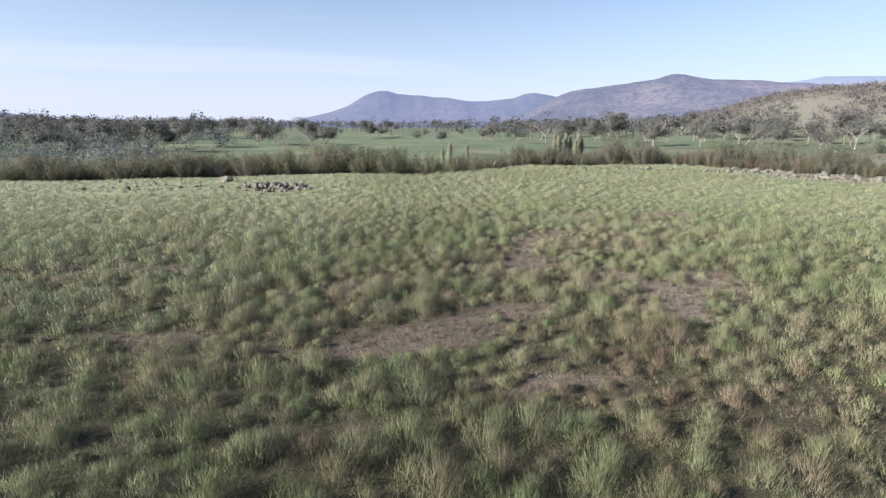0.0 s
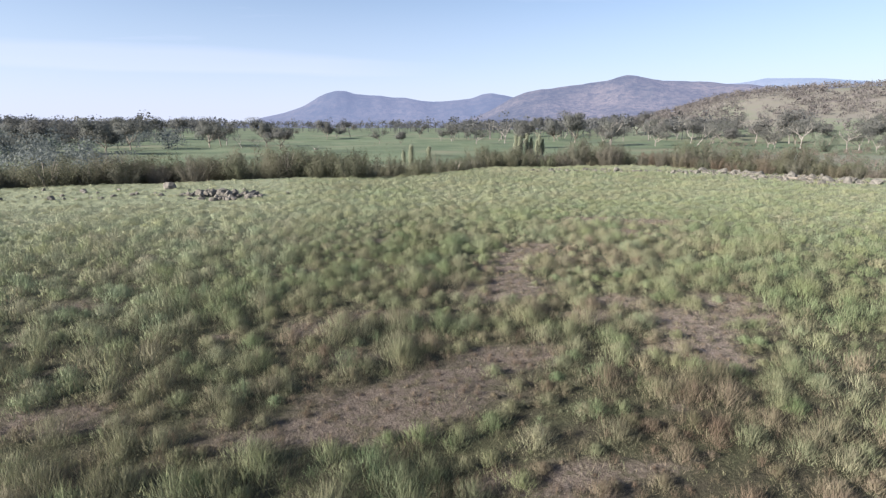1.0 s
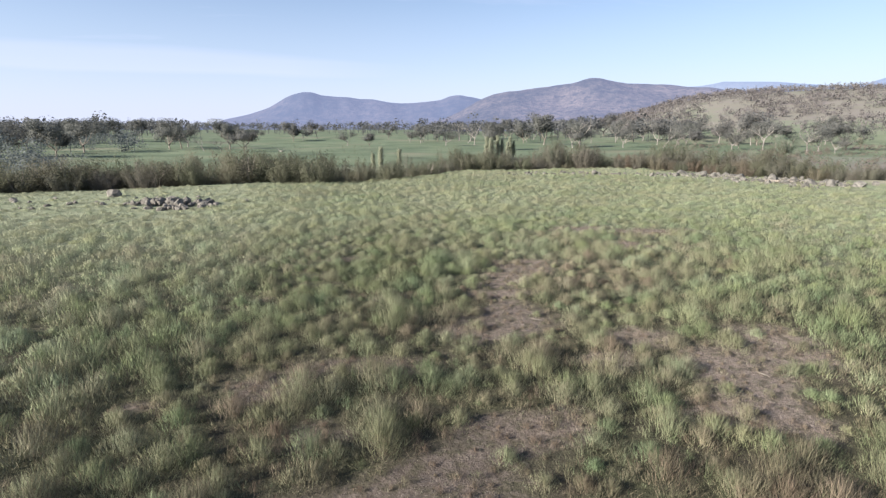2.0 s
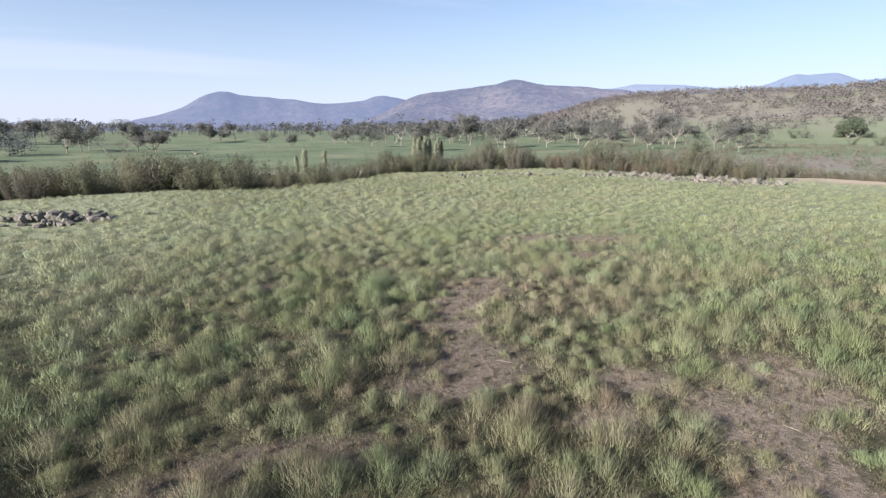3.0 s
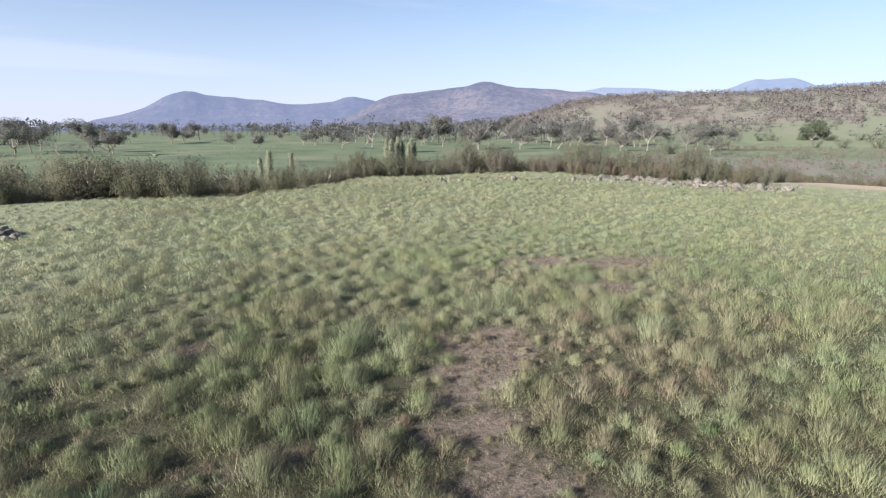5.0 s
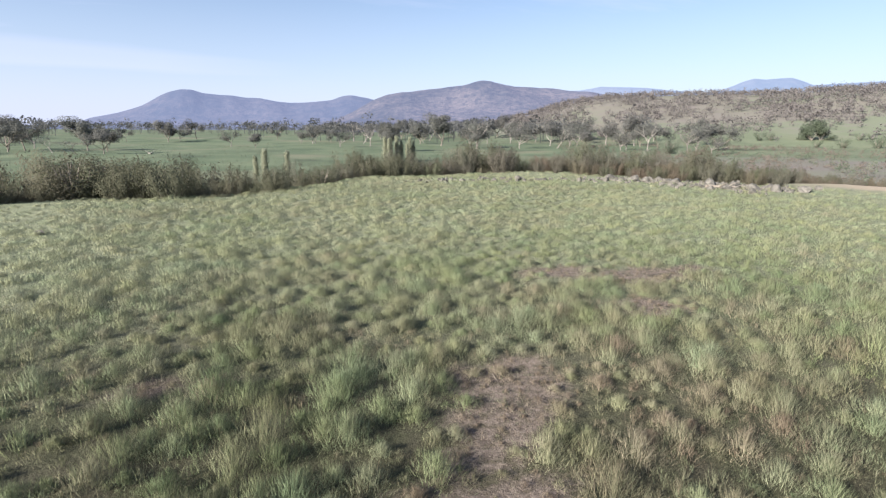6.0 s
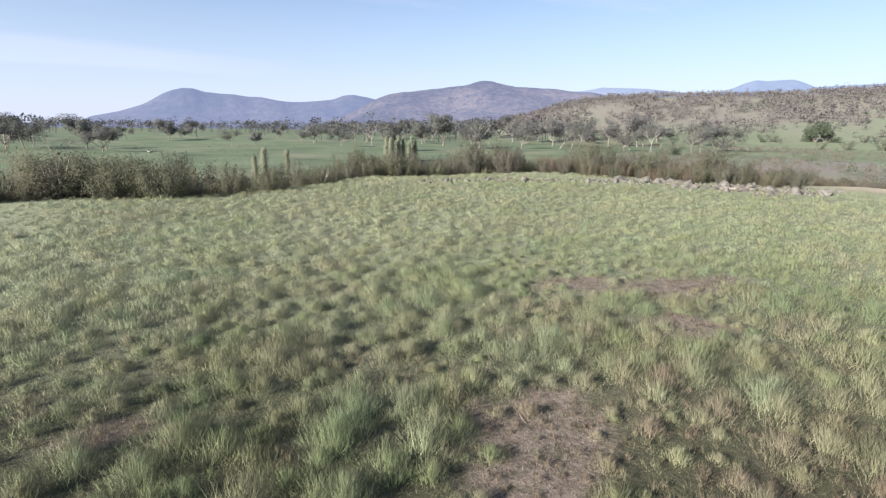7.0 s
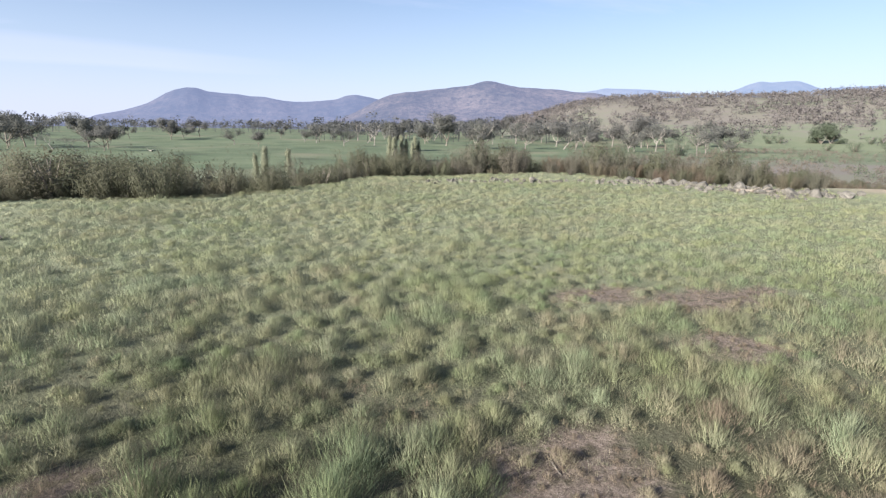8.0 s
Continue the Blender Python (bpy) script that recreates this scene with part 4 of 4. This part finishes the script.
# ---- tussock grass ----
def blades(r, cx, cy, cz, radius, length, dry, tone, per, width, lean, wind, curved=True, fill=0.0):
    """Tapering blades for tufts at cx, cy: two triangles each, or one where they are not seen to curve. fill: the share of blades that start inside the tuft's dome."""
    n = len(cx)
    ang = r.uniform(0, 2 * np.pi, (n, per))
    q = np.clip(np.abs(r.normal(0, 0.66, (n, per))), 0, 1.5)
    ox, oy = np.cos(ang), np.sin(ang)
    rad = radius[:, None] * q
    bx, by = cx[:, None] + ox * rad * 0.8, cy[:, None] + oy * rad * 0.8
    L = length[:, None] * r.uniform(0.45, 1.15, (n, per)) * (1 - 0.20 * q * q)
    a2 = ang + r.normal(0, 1.0, (n, per))
    ln = np.clip(lean * (0.1 + 0.85 * q) + r.normal(0, 0.16, (n, per)), 0.02, 1.4)
    inner = r.uniform(0, 1, (n, per)) < fill
    bz = cz[:, None] - 0.02 + inner * length[:, None] * 0.62 * np.clip(1 - (q / 1.3) ** 2, 0, 1) * r.uniform(0.15, 1, (n, per)) ** 0.7
    L = np.where(inner, L * 0.42, L * 0.76)
    ln = np.where(inner, ln + np.abs(r.normal(0, 0.22, (n, per))), ln)
    dx, dy = np.cos(a2) * ln + wind[0], np.sin(a2) * ln + wind[1]
    flat = np.sqrt(dx ** 2 + dy ** 2) + 1e-6
    sw = r.uniform(0, np.pi, (n, per))
    wx, wy = np.cos(sw) * width * 0.5, np.sin(sw) * width * 0.5
    k1 = 0.5 * L / np.sqrt(1 + (0.55 * flat) ** 2)
    mx, my, mz = bx + dx * 0.55 * k1, by + dy * 0.55 * k1, bz + k1
    k2 = 0.5 * L / np.sqrt(1 + (1.6 * flat) ** 2)
    tx, ty, tz = mx + dx * 1.6 * k2, my + dy * 1.6 * k2, mz + k2
    rows, up = [(bx, by, bz), (mx - wx, my - wy, mz), (mx + wx, my + wy, mz), (tx, ty, tz)], (0.0, 0.45, 0.45, 1.0)
    if not curved:
        rows, up = [(bx - wx, by - wy, bz), (bx + wx, by + wy, bz), (tx, ty, tz)], (0.0, 0.0, 1.0)
    c = len(rows)
    v = np.stack([np.stack(p, -1) for p in rows], 2)
    # the tuft's roundness, with some of the blade's own lean
    nx, ny = ox * q * 1.0 + 0.3 * np.cos(a2) * ln + r.normal(0, 0.16, (n, per)), oy * q * 1.0 + 0.3 * np.sin(a2) * ln + r.normal(0, 0.16, (n, per))
    nn = np.stack([nx, ny, 0.75 + 0 * nx], -1)
    nn /= np.linalg.norm(nn, axis=-1, keepdims=True)
    i = np.arange(n * per)[:, None] * c
    if curved:
        tris = np.concatenate([i + np.array([[0, 2, 1]]), i + np.array([[1, 2, 3]])], 0)
    else:
        tris = i + np.array([[0, 1, 2]])
    return v.reshape(-1, 3), tris, np.repeat(dry, per * c), np.repeat(tone, per * c), np.repeat(nn.reshape(-1, 3), c, 0), np.tile(np.array(up), n * per)


def trail_distance(x, y):
    """Metres from the worn trail that runs across the paddock."""
    best = np.full(len(x), 1e9)
    for s in np.linspace(0, 1.15, 14):
        best = np.minimum(best, np.hypot(x - (-0.5 + 6.5 * s), y - (10 + 22 * s)))
    return best


def in_paddock(x, y):
    d, _ = beyond(x, y)
    return (d < 4.5) & (x > -0.86 * y - 9) & (x < np.maximum(0.95 * y + 7, 2 * (y - 24) + 8))


def scatter(seed, x0, x1, y0, y1, cell):
    r = np.random.RandomState(seed)
    gx, gy = np.meshgrid(np.arange(x0, x1, cell), np.arange(y0, y1, cell))
    gx = gx + 0.5 * cell * (np.arange(gx.shape[0]) % 2)[:, None]
    x = (gx + r.uniform(-0.55, 0.55, gx.shape) * cell).ravel()
    y = (gy + r.uniform(-0.55, 0.55, gy.shape) * cell).ravel()
    return x, y


def build_tussocks():
    """Great tussocks shoulder to shoulder, with smaller tufts in the gaps."""
    r = np.random.RandomState(7)
    V, F, D, T, N, U, base = [], [], [], [], [], [], 0
    for tier, cell in ((0, 0.78), (1, 0.42)):
        x, y = scatter(3 + tier, -70, 62, 3, 86, cell)
        bare = bareness(x, y)
        west_bank = smooth_step(-8, -13, x) * smooth_step(45, 49, y)
        rim = x - edge_east(y)
        thin = 1 - 0.15 * west_bank - 0.35 * smooth_step(-14, -4, rim) - 0.35 * smooth_step(-5, -1, rim)
        worn = (0.28, 0.72, 0.84) if tier == 0 else (0.3, 0.9, 0.15)
        keep = in_paddock(x, y) & (r.uniform(0, 1, len(x)) < thin * (1 - worn[2] * smooth_step(worn[0], worn[1], bare)))
        x, y, bare, west_bank = x[keep], y[keep], bare[keep], west_bank[keep]
        z = land(x, y)
        big = r.uniform(0.5, 1.35, len(x)) * (0.95 + 0.32 * value_noise(x / 2.2, y / 2.2, 71)) * (1 - 0.45 * west_bank) * (1 - (0.55 - 0.1 * tier) * bare)
        dry = np.clip(dryness(x, y) + r.normal(0, 0.20, len(x)) * (1 - 0.5 * smooth_step(25, 50, y)) + 0.12 * tier + 0.45 * tier * bare + 0.04 * smooth_step(26, 60, y), 0, 1)
        # blade tone carries light: far grass lightened for haze, gap tufts darkened for shade
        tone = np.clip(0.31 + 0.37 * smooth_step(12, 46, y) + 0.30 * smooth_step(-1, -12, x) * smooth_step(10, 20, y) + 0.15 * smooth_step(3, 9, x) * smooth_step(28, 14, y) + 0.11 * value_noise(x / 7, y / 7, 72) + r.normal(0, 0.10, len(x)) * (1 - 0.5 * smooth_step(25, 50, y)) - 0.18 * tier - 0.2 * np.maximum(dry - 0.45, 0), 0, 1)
        dist = trail_distance(x, y) + np.where(y < 6.5, 40, 0)
        rows = ((0, 8, 700, 0.0062, False), (8, 15, 350, 0.0098, False), (15, 28, 180, 0.017, False), (28, 200, 110, 0.022, False))
        if tier:
            rows = ((0, 8, 110, 0.0065, False), (8, 15, 48, 0.012, False), (15, 28, 20, 0.022, False), (28, 200, 9, 0.034, False))
        for lo, hi, per, width, curved in rows:
            k = (dist >= lo) & (dist < hi)
            rad, tall = ((0.62, 0.60), (0.30, 0.34))[tier]
            v, f, d, t, nn, up = blades(r, x[k], y[k], z[k], rad * np.minimum(big[k], 1.3) * (1 + 0.15 * smooth_step(28, 50, y[k])), tall * big[k] * (1 - 0.42 * smooth_step(30, 55, y[k] + 0.35 * np.abs(x[k]))), dry[k], tone[k], per, width, 0.75, (0.10, 0.04), curved, 0.76)
            V.append(v)
            F.append(f + base)
            D.append(d)
            T.append(t)
            N.append(nn)
            U.append(up)
            base += len(v)
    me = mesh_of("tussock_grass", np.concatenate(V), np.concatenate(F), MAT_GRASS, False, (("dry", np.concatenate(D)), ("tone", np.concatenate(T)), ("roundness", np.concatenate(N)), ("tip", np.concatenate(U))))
    tagged(new("tussock_grass", me), "shaggy green and straw-brown tussock grass over the paddock", "grass", kind="stuff")


def build_stubble():
    """Short dry stalks and seedlings between the tussocks and on the worn soil."""
    r = np.random.RandomState(8)
    x, y = scatter(5, -20, 24, 4, 46, 0.20)
    worn = bareness(x, y)
    keep = in_paddock(x, y) & (trail_distance(x, y) < 11) & (r.uniform(0, 1, len(x)) < 0.4 + 0.6 * smooth_step(0.08, 0.3, worn))
    x, y = x[keep], y[keep]
    z = land(x, y)
    clump = smooth_step(0.0, 0.7, value_noise(x / 0.7, y / 0.7, 81))
    size = r.uniform(0.4, 1.2, len(x)) * (0.8 + 1.1 * clump)
    dry = np.clip(0.42 + 0.4 * bareness(x, y) + r.normal(0, 0.25, len(x)), 0, 1)
    tone = r.uniform(0.0, 0.8, len(x))
    v, f, d, t, nn, up = blades(r, x, y, z, 0.15 * size, 0.14 * size, dry, tone, 11, 0.009, 1.2, (0, 0), False)
    me = mesh_of("short_grass", v, f, MAT_GRASS, False, (("dry", d), ("tone", t), ("roundness", nn), ("tip", up)))
    tagged(new("short_grass", me), "short dry stalks and litter on trampled soil", "grass", kind="stuff")


build_tussocks()
build_stubble()
